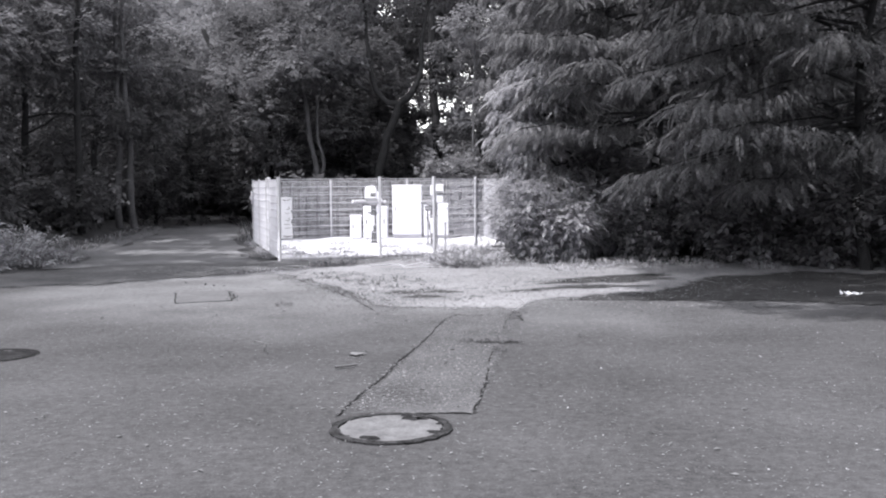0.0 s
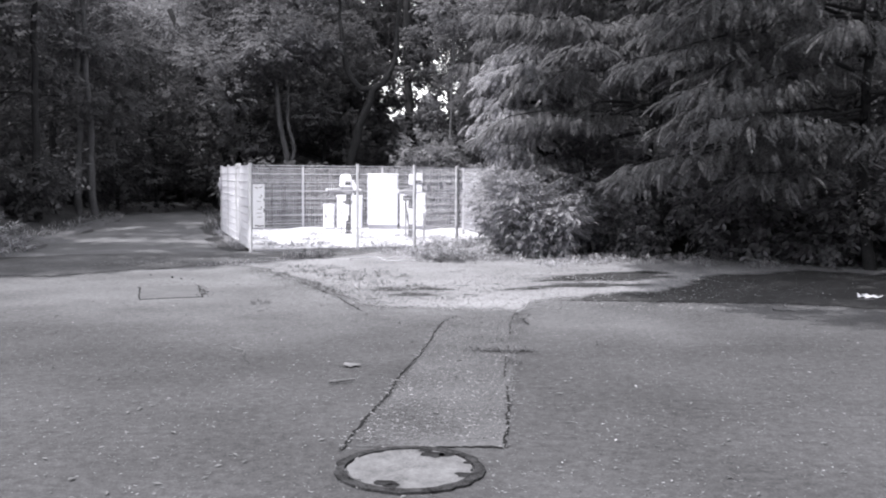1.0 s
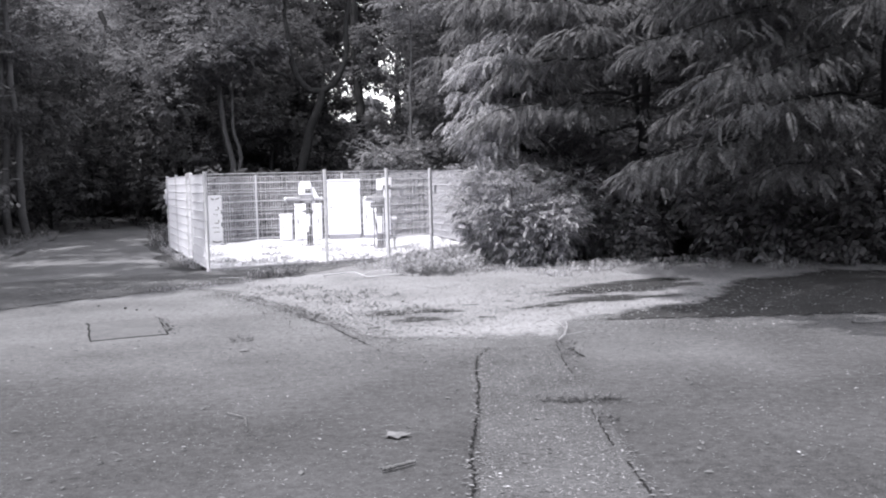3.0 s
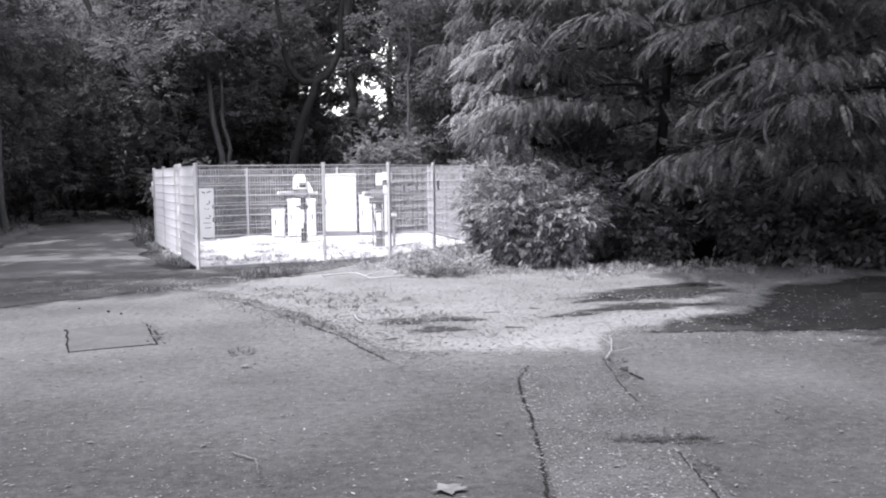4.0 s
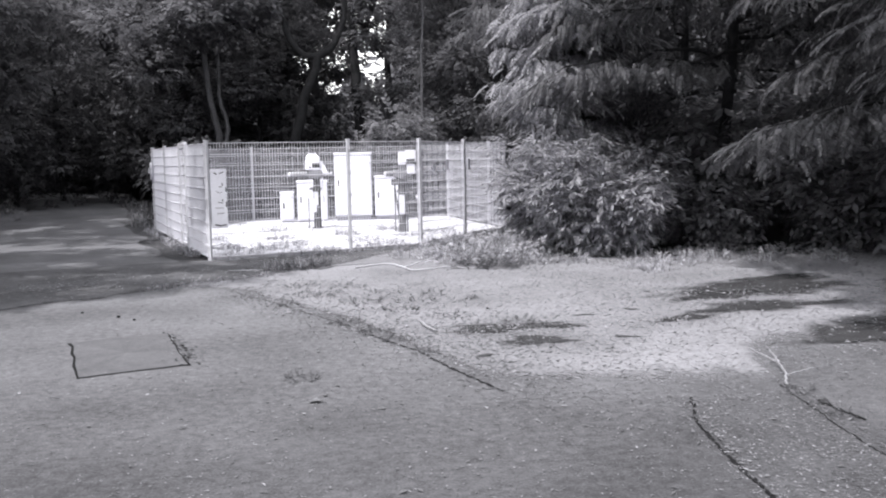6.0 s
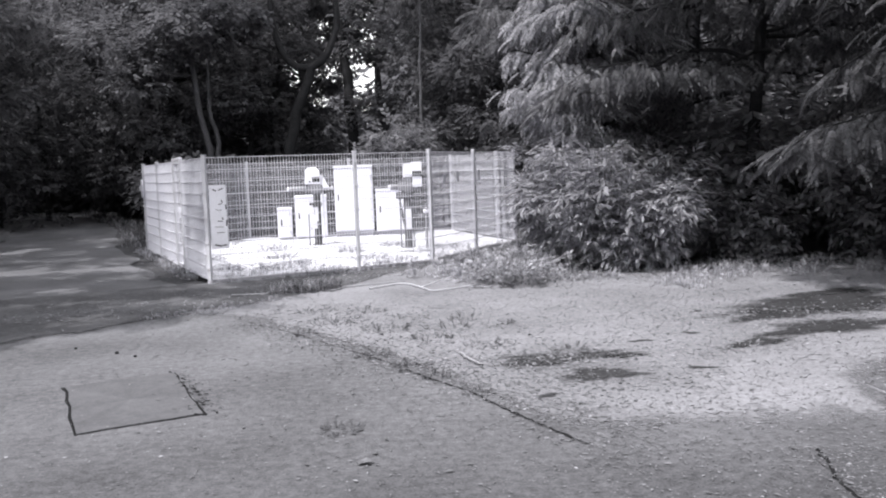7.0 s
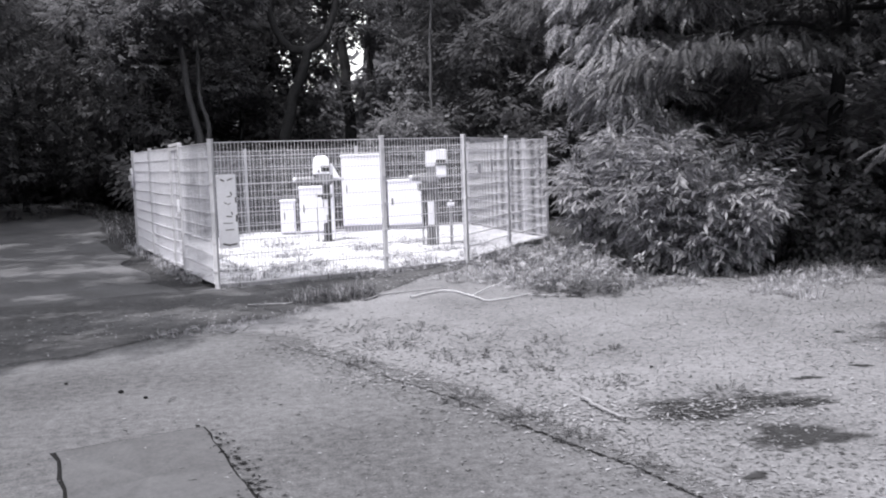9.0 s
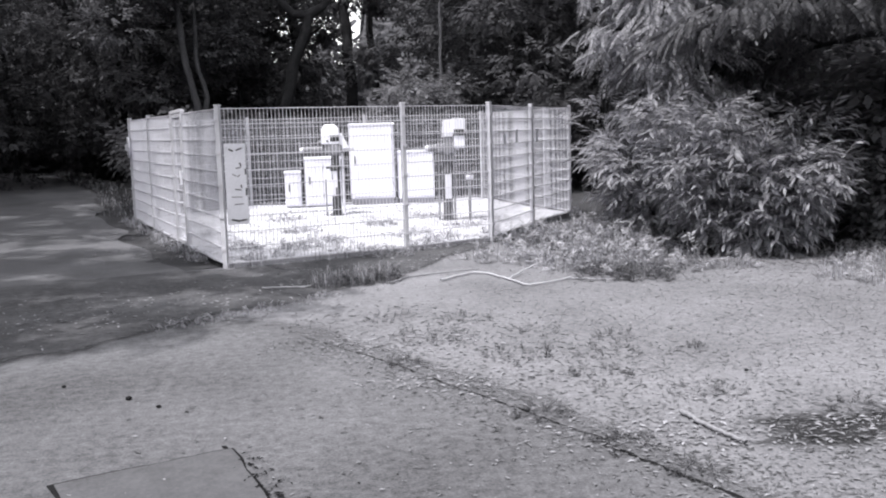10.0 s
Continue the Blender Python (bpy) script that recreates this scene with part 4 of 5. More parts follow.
for x, y, turn, sc, wide in ((4.4, 21.7, 200, 0.75, 1.0), (8.2, 19.6, 70, 1.0, 1.1), (9.8, 18.4, 140, 1.0, 1.2), (11.5, 17.0, 210, 1.1, 1.2), (7.4, 21.8, 30, 1.2, 1.1), (4.4, 23.4, 100, 1.2, 1.1), (13.2, 14.6, 310, 1.0, 1.2), (10.6, 20.2, 20, 1.4, 1.2), (5.4, 24.5, 80, 1.6, 1.1)):
    plant(hedge, x, y, turn, sc, wide)

# ---- wood behind the compound and beside the track ----
rng = np.random.default_rng(11)
wood = [broad_tree("woodland_tree", 12, 3.4, 0.1, 3700, 21, size=0.38, label="slender dark woodland tree in full leaf", nclump=50),
        broad_tree("woodland_tree", 10, 3.1, 0.05, 3700, 22, size=0.36, label="slender dark woodland tree in full leaf", lean=(0.8, 0.3), nclump=50),
        broad_tree("woodland_tree", 8, 2.6, 0.03, 2800, 24, size=0.33, label="young dark woodland tree leafy to the ground", trunk_r=0.08, nclump=44)]
far_kinds = [broad_tree("distant_tree", 15, 4.2, 0.1, 750, 25, size=0.9, mat=LEAF_FAR, label="distant dark woodland tree", trunk_r=0.2, nclump=40),
             broad_tree("distant_tree", 12, 4.0, 0.04, 750, 26, size=0.84, mat=LEAF_FAR, label="distant dark woodland tree", trunk_r=0.16, nclump=40)]


def sow(kinds, spots, lo=0.85, hi=1.15):
    seen = set()
    for i, (x, y, k) in enumerate(spots):
        turn, sc = rng.uniform(0, 360), rng.uniform(lo, hi)
        if k in seen:
            plant(kinds[k], x, y, turn, sc)
        else:
            seen.add(k)
            put_at(kinds[k], x, y, turn, sc)


near = [(-9.0, 45.0, 0), (-5.6, 46.5, 0), (-10.6, 50.0, 0), (-4.6, 47.5, 1), (4.6, 46.0, 0), (3.6, 38.0, 1), (6.5, 34.5, 0), (4.2, 32.5, 2), (6.6, 29.5, 1),
        (9.5, 28.0, 0), (9.8, 23.0, 1), (13.5, 20.5, 0), (-15.4, 38.0, 0), (-15.0, 31.5, 1), (-15.8, 26.5, 0), (-17.5, 22.5, 1), (-14.5, 42.5, 2), (-19.5, 30.5, 0), (-20.5, 25.0, 1), (-7.6, 49.5, 0), (-14.6, 48.5, 0), (-5.4, 51.0, 0), (4.6, 41.5, 0)]
sow(wood, near)
far = []
for y in (46, 52, 60, 70):
    for x in np.arange(-50, 36, 4.6 + 0.04 * y):
        px, py = x + rng.uniform(-1.3, 1.3), y + rng.uniform(-1.5, 1.5)
        if path_left(py) - 1.0 < px < path_right(py) + 1.5 or (y < 50 and -12 < px < -4) or abs(px) < 4.6:
            continue
        far.append((px, py, int(rng.integers(0, 2))))
for x, y in ((-26, 34), (-25, 27), (-29, 20), (14, 26), (18, 22), (17, 31), (12, 34), (-30, 40), (19, 16)):
    far.append((x, y, 1))
sow(far_kinds, far)
under = shrub("undergrowth_shrub", 1.5, 1.5, 750, 43, "spray", 0.36, LEAF_DARK, "dark leafy undergrowth in the wood", 10)
low = [(-7.9, 33.5), (-5.5, 34.0), (-3.2, 34.2), (2.0, 33.8), (4.2, 32.8), (-9.8, 38.5), (-12.3, 26.5), (-13.2, 29.5), (-14.2, 33.0), (-15.3, 36.0), (-12.8, 23.0), (-14.5, 20.0), (-15.8, 40.0), (-11.2, 41.5), (-13.6, 50.0), (-18.8, 48.0), (5.5, 28.0), (-20.0, 55.0), (-16.5, 58), (-6.5, 38.0), (-1.0, 38.5), (-2.4, 36.4), (-4.8, 38.6), (-8.6, 37.0), (1.6, 37.0), (-7.4, 41), (3.0, 35.5), (-8.4, 42.5), (-9.4, 45.5), (-10.6, 50.0), (-11.8, 53.0), (-13.6, 57.0), (-15.6, 60.5), (-18.2, 46.0), (-20.5, 51.0), (-23.5, 56.0), (-25.0, 61.0), (-18.0, 65.0), (-28.5, 67.0), (-21.5, 70.0), (-17.5, 42.0), (-16.8, 38.5)]
low = [(x, y) for x, y in low if x > path_right(y) + 2.2 or x < path_left(y) - 1.8]
sow([under], [(x, y, 0) for x, y in low], 0.8, 1.4)
brush = shrub("thicket_shrub", 1.9, 2.2, 330, 45, "spray", 0.8, LEAF_FAR, "dark thicket deep in the wood", 8)
deep = []
while len(deep) < 62:
    x, y = rng.uniform(-44, 16), rng.uniform(43, 82)
    if (x > path_right(y) + 2.6 or x < path_left(y) - 2.2) and not (-11.5 < x < -1 and y < 45):
        deep.append((x, y, 0))
sow([brush], deep, 0.8, 1.3)
maple = shrub("maple_sapling", 1.5, 3.2, 1900, 44, "spray", 0.3, LEAF_SAP, "pale broad-leaved sapling behind the fence", 10, True)
put_at(maple, -0.3, 34.2, 60)


def bare_tree(lines, label, mat=None, name="tree_trunk", leaves=(), size=0.35, seed=3):
    """A tree known by its crooked trunk: tapered limbs along the given lines, tufts of leaves round its ends."""
    rr = np.random.default_rng(seed)
    x, y, z = lines[0][0][0]
    t = thing(name, (x, y, z), label, "tree", "bare-stemmed trees of the wood")
    L = []
    for pts, r0, r1 in lines:
        pts = np.asarray(pts, float) - (x, y, z)
        s = np.r_[0, np.cumsum(np.linalg.norm(np.diff(pts, axis=0), axis=1))]
        q = np.linspace(0, s[-1], 14)
        p = np.stack([np.interp(q, s, pts[:, k]) for k in range(3)], 1)
        p[1:-1] = (p[:-2] + p[1:-1] * 2 + p[2:]) / 4
        p[1:-1] += rr.normal(0, 0.03, (12, 3))
        L.append((p, np.linspace(r0, r1, 14)))
    hang(new("trunk", fast_mesh("trunk", *tubes(L, 8), mat or BARK, True)), t)
    if leaves:
        c = np.array([p[:3] for p in leaves], float) - (x, y, z)
        r = np.array([(p[3], p[3], p[3] * 0.5) for p in leaves])
        P, D = clumps(c, r, 260 * len(leaves), rr)
        hang(new("crown", fast_mesh("crown", *scatter("spray", P, D, size, rr), LEAF_FAR)), t)
    return t


PALEBARK = material("pale_bark", 0.05, 0.11, 0.95, 3, 22, 1.0, depth=0.03, gloss=0.1)
g42 = float(height(-4, 42)) - 0.1
bare_tree([([(-4.0, 42, g42), (-3.98, 42, 2.0), (-3.7, 42, 3.3), (-3.5, 42, 4.2), (-3.05, 42, 5.0), (-2.9, 42, 5.8)], 0.22, 0.17),
           ([(-2.9, 42, 5.8), (-3.4, 42, 5.8), (-3.95, 42, 6.4), (-4.2, 42, 7.3), (-4.25, 42, 8.6), (-4.5, 42, 11)], 0.15, 0.06),
           ([(-2.9, 42, 5.8), (-2.2, 42, 6.2), (-1.85, 42, 7.2), (-1.8, 42, 9.0), (-1.2, 42, 11.5)], 0.16, 0.06),
           ([(-4.3, 42, 6.4), (-5.6, 41.5, 6.9), (-7.2, 41, 7.1)], 0.07, 0.03),
           # out-of-view limbs, with the high tufts below, added to shade the trunk
           ([(-4.5, 42, 11), (-5.0, 40.4, 12.6), (-5.6, 39.0, 13.2)], 0.07, 0.03), ([(-1.2, 42, 11.5), (-1.7, 40.2, 12.8), (-2.4, 38.8, 13.4)], 0.07, 0.03)],
          "dark crooked tree forking into two upswept limbs", leaves=[(-5.0, 42, 10.6, 1.7), (-1.0, 42, 11.5, 1.8), (-7.0, 41, 7.3, 1.3), (-3.2, 42.5, 12, 2.0), (-5.6, 41.5, 7.6, 1.0), (-5.4, 39.2, 13.4, 2.3), (-2.6, 39.0, 13.6, 2.3), (-4.0, 39.6, 13.2, 2.2), (-7.0, 39.2, 13.6, 2.2), (-1.0, 40.0, 13.4, 2.0)], size=0.5)
bare_tree([([(-6.7, 42, g42), (-6.72, 42, 2.8), (-6.95, 42, 4.2), (-7.2, 42, 5.8), (-7.3, 42, 9)], 0.15, 0.08), ([(-6.7, 42, 1.5), (-6.3, 42, 3.0), (-6.7, 42, 4.5), (-6.6, 42, 7)], 0.1, 0.05)],
          "pale double-stemmed tree rising behind the fence", PALEBARK, leaves=[(-7.3, 42, 8.6, 1.8), (-6.4, 41.4, 7.2, 1.4), (-8.2, 41.4, 6.6, 1.2), (-9.0, 41.2, 5.4, 1.3), (-5.9, 43.0, 5.0, 1.1), (-9.8, 41.2, 7.0, 1.4), (-8.6, 42.6, 3.6, 1.2)], seed=5)
bare_tree([([(-9.9, 46, g42), (-10.3, 46, 3.0), (-11.1, 46, 5.3), (-12.1, 46, 7.8), (-13, 46, 10)], 0.22, 0.12)], "dark leaning trunk beside the track", leaves=[(-12.6, 45.6, 9.6, 2.0), (-11, 45, 8, 1.4)], seed=6)
# high limbs and tufts, out of view, added to shade the track
bare_tree([([(-12.6, 30, 0.4), (-12.62, 30, 4), (-12.5, 30, 8.2), (-12.4, 30, 11)], 0.13, 0.07), ([(-12.5, 30, 8.2), (-11.8, 28.0, 9.4), (-11.2, 26.0, 10.0), (-10.8, 23.6, 10.2)], 0.07, 0.02), ([(-12.5, 30, 8.4), (-11.4, 29.0, 9.6), (-9.8, 27.6, 10.2)], 0.06, 0.02)],
          "straight dark slender trunk beside the track", leaves=[(-12.4, 30, 10.5, 2.0), (-13.2, 30.5, 7.2, 1.3), (-11.3, 26.4, 10.0, 2.0), (-10.9, 24.2, 10.2, 1.9), (-12.2, 24.6, 10.4, 1.8), (-10.0, 27.8, 10.4, 1.8), (-11.5, 28.2, 10.3, 1.8)], size=0.42, seed=7)
for x, dx in ((-12.85, 0.02), (-12.3, -0.1)):
    bare_tree([([(x, 34, 0.45), (x + dx, 34, 2.5), (x + 2 * dx, 34, 5.2), (x + 3 * dx, 34, 9.5)], 0.14, 0.07)], "pale straight trunk of a pair beside the track", PALEBARK, leaves=[(x, 34.2, 9.2, 1.8), (x - 0.6, 34.6, 6.6, 1.2)], seed=8)
bare_tree([([(-12.1, 24, 0.35), (-12.25, 24, 1.5), (-12.5, 24, 3.0), (-12.9, 24, 6.0)], 0.1, 0.05)], "thin dark leaning trunk on the bank", leaves=[(-13, 24, 6, 1.5)], seed=9)
bare_tree([([(0.55, 35, 0.1), (0.5, 35, 2.8), (0.52, 35, 5.2), (0.6, 35, 8)], 0.06, 0.03)], "thin pale sapling stem behind the fence", PALEBARK, leaves=[(0.6, 35, 8, 1.2)], seed=10)
bare_tree([([(-1.2, 47, 0.2), (-1.3, 47, 4), (-1.5, 47, 6.5), (-1.6, 47, 12)], 0.26, 0.16)], "dark upright trunk deep in the wood", leaves=[(-1.6, 47, 13, 2.2), (-0.5, 46.6, 4.5, 1.3), (-0.2, 46.4, 4.9, 0.8), (-0.5, 46.8, 7.4, 1.4), (-0.4, 46.6, 8.8, 1.5), (0.1, 46.8, 7.0, 0.7)], seed=12)


def far_top(a):
    """Height of the far woods in the direction a, lower where the sky shows through."""
    a = np.asarray(a)
    h = np.where(np.abs(a) < 1.35, 27.0, 10.0) + 1.5 * np.sin(a * 31)
    h = h - 15.5 * np.exp(-((a + 0.045) / 0.055) ** 4)
    return np.minimum(h, 30 - 20.5 * np.exp(-((a - 0.012) / 0.026) ** 4))


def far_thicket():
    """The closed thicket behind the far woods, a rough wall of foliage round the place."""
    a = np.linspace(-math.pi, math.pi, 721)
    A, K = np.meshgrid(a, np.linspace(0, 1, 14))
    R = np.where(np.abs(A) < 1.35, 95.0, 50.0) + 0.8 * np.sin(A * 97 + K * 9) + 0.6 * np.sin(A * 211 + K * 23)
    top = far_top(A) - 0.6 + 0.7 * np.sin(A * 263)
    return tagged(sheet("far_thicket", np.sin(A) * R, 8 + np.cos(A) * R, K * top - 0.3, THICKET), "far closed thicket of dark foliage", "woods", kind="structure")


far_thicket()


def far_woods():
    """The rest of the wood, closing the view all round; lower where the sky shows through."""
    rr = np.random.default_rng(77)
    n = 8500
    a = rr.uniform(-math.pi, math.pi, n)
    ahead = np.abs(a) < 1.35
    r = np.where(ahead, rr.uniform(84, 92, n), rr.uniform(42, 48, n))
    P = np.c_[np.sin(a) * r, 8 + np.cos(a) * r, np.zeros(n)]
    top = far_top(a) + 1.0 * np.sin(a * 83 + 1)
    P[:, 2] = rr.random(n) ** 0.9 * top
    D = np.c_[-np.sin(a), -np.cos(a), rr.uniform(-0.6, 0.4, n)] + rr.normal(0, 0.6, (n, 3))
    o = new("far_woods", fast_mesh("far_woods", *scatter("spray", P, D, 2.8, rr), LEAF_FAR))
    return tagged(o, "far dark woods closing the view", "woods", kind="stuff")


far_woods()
for x, y, turn, sc in ((-15.2, 59.5, 10, 1.5), (-18.0, 60.5, 100, 1.6), (-20.6, 61.5, 200, 1.6), (-23.5, 63.0, 310, 1.7), (-17.0, 64.0, 40, 2.2), (-21.0, 66.0, 150, 2.3), (-25.0, 67.5, 260, 2.2), (-13.0, 57.5, 70, 1.3)):
    plant(under, x, y, turn, sc)
for x, y, turn, sc in ((-22.0, 79.0, 5, 1.5), (-24.5, 83.0, 60, 1.7), (-20.0, 76.0, 130, 1.5), (-23.0, 87.0, 200, 1.8), (-18.0, 74.0, 250, 1.5), (-26.5, 88.0, 300, 1.8), (-29.5, 90.0, 20, 1.8), (-33.0, 88.0, 80, 1.8), (-26.0, 80.0, 90, 1.6), (-28.5, 84.0, 10, 1.7), (-25.0, 73.0, 33, 1.3), (-28.0, 73.5, 190, 1.5), (-31.5, 84.0, 270, 1.7)):
    plant(brush, x, y, turn, sc)
for x, y, turn, sc in ((-27.0, 78.0, 10, 2.0), (-30.5, 77.0, 80, 2.2), (-24.0, 76.0, 150, 2.0), (-33.5, 80.0, 220, 2.2)):
    plant(under, x, y, turn, sc)
for x, y, turn, sc in ((-26.0, 82.0, 5, 1.1), (-29.0, 85.0, 60, 1.2), (-22.8, 81.0, 130, 1.0), (-27.5, 88.0, 200, 1.3), (-31.5, 86.0, 250, 1.2), (-24.5, 86.0, 300, 1.2)):
    plant(wood[2], x, y, turn, sc)
for x, y, turn in ((-22.0, 53.5, 15), (-24.5, 58.0, 170), (-20.6, 49.5, 250), (-27.0, 63.0, 80)):
    plant(far_kinds[0], x, y, turn, 1.0)

# ---- unseen trees added beside the viewer to shade the yard's edges ----
shade = broad_tree("shade_tree", 13, 4.6, 0.5, 2600, 51, size=0.5, label="tall tree with a high leafy crown", trunk_r=0.22, nclump=30)
put_at(shade, -11.3, 17.0, 0)
plant(shade, -16.0, 18.5, 120, 1.0)
for x, y, turn, sc in ((-3.3, 54.0, 40, 1.35), (-5.4, 57.0, 160, 1.3), (3.6, 55.0, 280, 1.25), (1.2, 66.0, 100, 1.5)):
    plant(shade, x, y, turn, sc)
lean_shade = broad_tree("shade_tree", 12, 4.4, 0.5, 2600, 52, size=0.45, label="unseen leaning leafy tree added to shade the yard", trunk_r=0.2, nclump=34, lean=(-6.2, 4.6))
put_at(lean_shade, 8.6, 9.1, 0)


# ---- weeds and grass ----
def blades(name, places, n, tall, rr, label, mat=None, wide=0.012):
    """Tufts of bent blades round the places (x, y, radius), as one mass."""
    V, F = [], []
    c = np.array([p[:2] for p in places], float)
    rad = np.array([p[2] for p in places], float)
    w = rad ** 1.6
    pick = rr.choice(len(places), n, p=w / w.sum())
    a, q = rr.uniform(0, 2 * np.pi, n), np.sqrt(rr.random(n))
    X = c[pick, 0] + np.cos(a) * q * rad[pick]
    Y = c[pick, 1] + np.sin(a) * q * rad[pick]
    h = tall * rr.uniform(0.35, 1.1, n) * (1.15 - 0.5 * q)
    b = rr.uniform(0, 2 * np.pi, n)
    lean = h * rr.uniform(0.1, 0.7, n)
    wd = wide * rr.uniform(0.6, 1.6, n)
    base = np.c_[X, Y, height(X, Y) - 0.01]
    s = np.c_[-np.sin(b), np.cos(b), np.zeros(n)] * wd[:, None]
    d = np.c_[np.cos(b), np.sin(b), np.zeros(n)]
    mid = base + d * (lean * 0.35)[:, None] + np.c_[np.zeros((n, 2)), h * 0.65]
    tip = base + d * lean[:, None] + np.c_[np.zeros((n, 2)), h * rr.uniform(0.75, 1.0, n)]
    V = np.stack([base - s, base + s, mid + s * 0.8, mid - s * 0.8, tip + s * 0.15, tip - s * 0.15], 1).reshape(-1, 3)
    k = np.arange(n)[:, None] * 6
    F = np.concatenate([k + [0, 1, 2, 3], k + [3, 2, 4, 5]])
    return tagged(new(name, fast_mesh(name, V, F, mat or GRASS)), label, "weeds", kind="stuff")


def leafy(name, places, n, tall, rr, label, kind="lance", size=0.16, mat=None):
    """Sprawling leafy weeds round the places (x, y, radius), as one mass."""
    c = np.array([p[:2] for p in places], float)
    rad = np.array([p[2] for p in places], float)
    w = rad ** 1.6
    pick = rr.choice(len(places), n, p=w / w.sum())
    a, q = rr.uniform(0, 2 * np.pi, n), np.sqrt(rr.random(n))
    X, Y = c[pick, 0] + np.cos(a) * q * rad[pick], c[pick, 1] + np.sin(a) * q * rad[pick]
    P = np.c_[X, Y, height(X, Y) + tall * (1.05 - q * q) * rr.random(n) ** 0.8]
    D = np.c_[np.cos(a), np.sin(a), rr.uniform(-0.2, 1.1, n)] + rr.normal(0, 0.5, (n, 3))
    return tagged(new(name, fast_mesh(name, *scatter(kind, P, D, size, rr), mat or GRASS)), label, "weeds", kind="stuff")


rr = np.random.default_rng(61)
tuft = [(-3.05, 20.15, 0.22), (-2.75, 20.3, 0.26), (-2.5, 20.35, 0.24), (-2.35, 20.5, 0.15)]
blades("weeds", tuft, 420, 0.26, rr, "clump of dry weeds before the fence", wide=0.0035)
leafy("weeds", tuft, 420, 0.17, rr, "clump of dry leafy weeds before the fence", size=0.085, mat=LEAF)
corner = [(-0.9, 21.6, 0.4), (-0.3, 21.0, 0.5), (0.2, 20.4, 0.5), (0.25, 19.75, 0.3), (-0.2, 20.3, 0.35), (0.6, 21.3, 0.6), (0.0, 22.4, 0.5), (0.7, 23.2, 0.6), (-0.2, 23.0, 0.35), (0.9, 20.1, 0.3), (1.2, 22.4, 0.5), (0.75, 22.0, 0.5), (0.4, 22.9, 0.5), (1.3, 23.6, 0.6)]
blades("weeds", corner, 520, 0.45, rr, "straggling pale grass at the fence corner", wide=0.003)
leafy("weeds", corner, 1050, 0.36, rr, "straggling pale leafy weeds at the fence corner", size=0.15)
leafy("weeds", corner, 320, 0.2, rr, "darker leafy weeds at the fence corner", size=0.11, mat=LEAF)
leafy("weeds", [(-0.1, 19.7, 0.3), (0.25, 19.5, 0.28), (0.45, 19.9, 0.3), (0.0, 20.1, 0.3)], 420, 0.14, rr, "low darker weeds at the rim of the grass", size=0.09, mat=LEAF)
blades("weeds", corner, 340, 0.55, rr, "bleached dead stems standing in the grass", DEADWOOD, wide=0.003)
rim = [(x, float(np.interp(x, [-4.9, -4.1, -3.3, -2.7], [18.1, 18.5, 19.2, 19.75])), 0.13) for x in np.arange(-4.5, -2.9, 0.16)]
leafy("weeds", rim, 150, 0.05, rr, "small pale weeds along the rim of the shade strip", size=0.07)
blades("weeds", rim, 160, 0.1, rr, "thin grass along the rim of the shade strip", wide=0.003)
tufts = [(2.09, 18.97, 0.22), (3.09, 19.5, 0.35), (2.6, 19.6, 0.3), (5.2, 19.2, 0.3), (4.2, 19.3, 0.25), (1.5, 20.0, 0.25), (3.6, 19.9, 0.4), (6.4, 18.9, 0.35), (2.3, 18.5, 0.2)]
blades("weeds", tufts, 520, 0.26, rr, "dry grass tufts among the leaf litter", wide=0.003)
leafy("weeds", tufts, 420, 0.16, rr, "low dry weeds among the leaf litter", size=0.1)
hedge_foot = [(x, float(yard_edge(x)) + 0.1 + 0.35 * math.sin(x * 5), 0.4) for x in np.arange(1.3, 13, 0.5)]
blades("weeds", hedge_foot, 900, 0.16, rr, "thin grass along the hedge", wide=0.003)
leafy("weeds", hedge_foot, 1100, 0.12, rr, "low leafy weeds along the hedge", size=0.12, mat=LEAF_PALE)
bank = [(-10.2 - 0.5 * (i % 2) - 0.35 * math.sin(i * 2.3), 16.8 + 0.5 * i, 0.55) for i in range(12)] + [(-11.0, 18.0, 0.9), (-11.5, 20.5, 1.0), (-10.8, 16.5, 0.8), (-12.5, 18.5, 1.0), (-12.6, 16.4, 0.9)]
leafy("weeds", bank, 2600, 0.75, rr, "tall leafy weeds on the bank beside the track", size=0.3, mat=GRASS)
blades("weeds", bank, 900, 0.6, rr, "tall grass on the bank beside the track", wide=0.009)
foot = [(POSTS[i][0] * (1 - f) + POSTS[i + 1][0] * f, POSTS[i][1] * (1 - f) + POSTS[i + 1][1] * f - 0.05, 0.13) for i in (0, 1, 2, 3) for f in np.linspace(0.03, 0.97, 9) if rr.random() < 0.6]
blades("weeds", foot, 420, 0.14, rr, "thin grass along the foot of the fence", wide=0.007)
side = [(POSTS[0][0] * (1 - f) + POSTS[9][0] * f - 0.15, POSTS[0][1] * (1 - f) + POSTS[9][1] * f, 0.14) for f in np.linspace(0.0, 1.0, 24) if rr.random() < 0.7]
blades("weeds", side, 380, 0.16, rr, "thin grass along the foot of the fence", wide=0.007)
leafy("weeds", side, 220, 0.08, rr, "low weeds along the foot of the fence", size=0.1)
leafy("weeds", [(0.64, 9.55, 0.13), (0.45, 9.57, 0.09), (0.78, 9.5, 0.08), (0.3, 9.6, 0.06), (0.9, 11.3, 0.08), (0.62, 9.0, 0.06), (0.96, 11.9, 0.1)], 280, 0.035, rr, "small weeds sprouting from the joint", size=0.045, mat=LEAF)
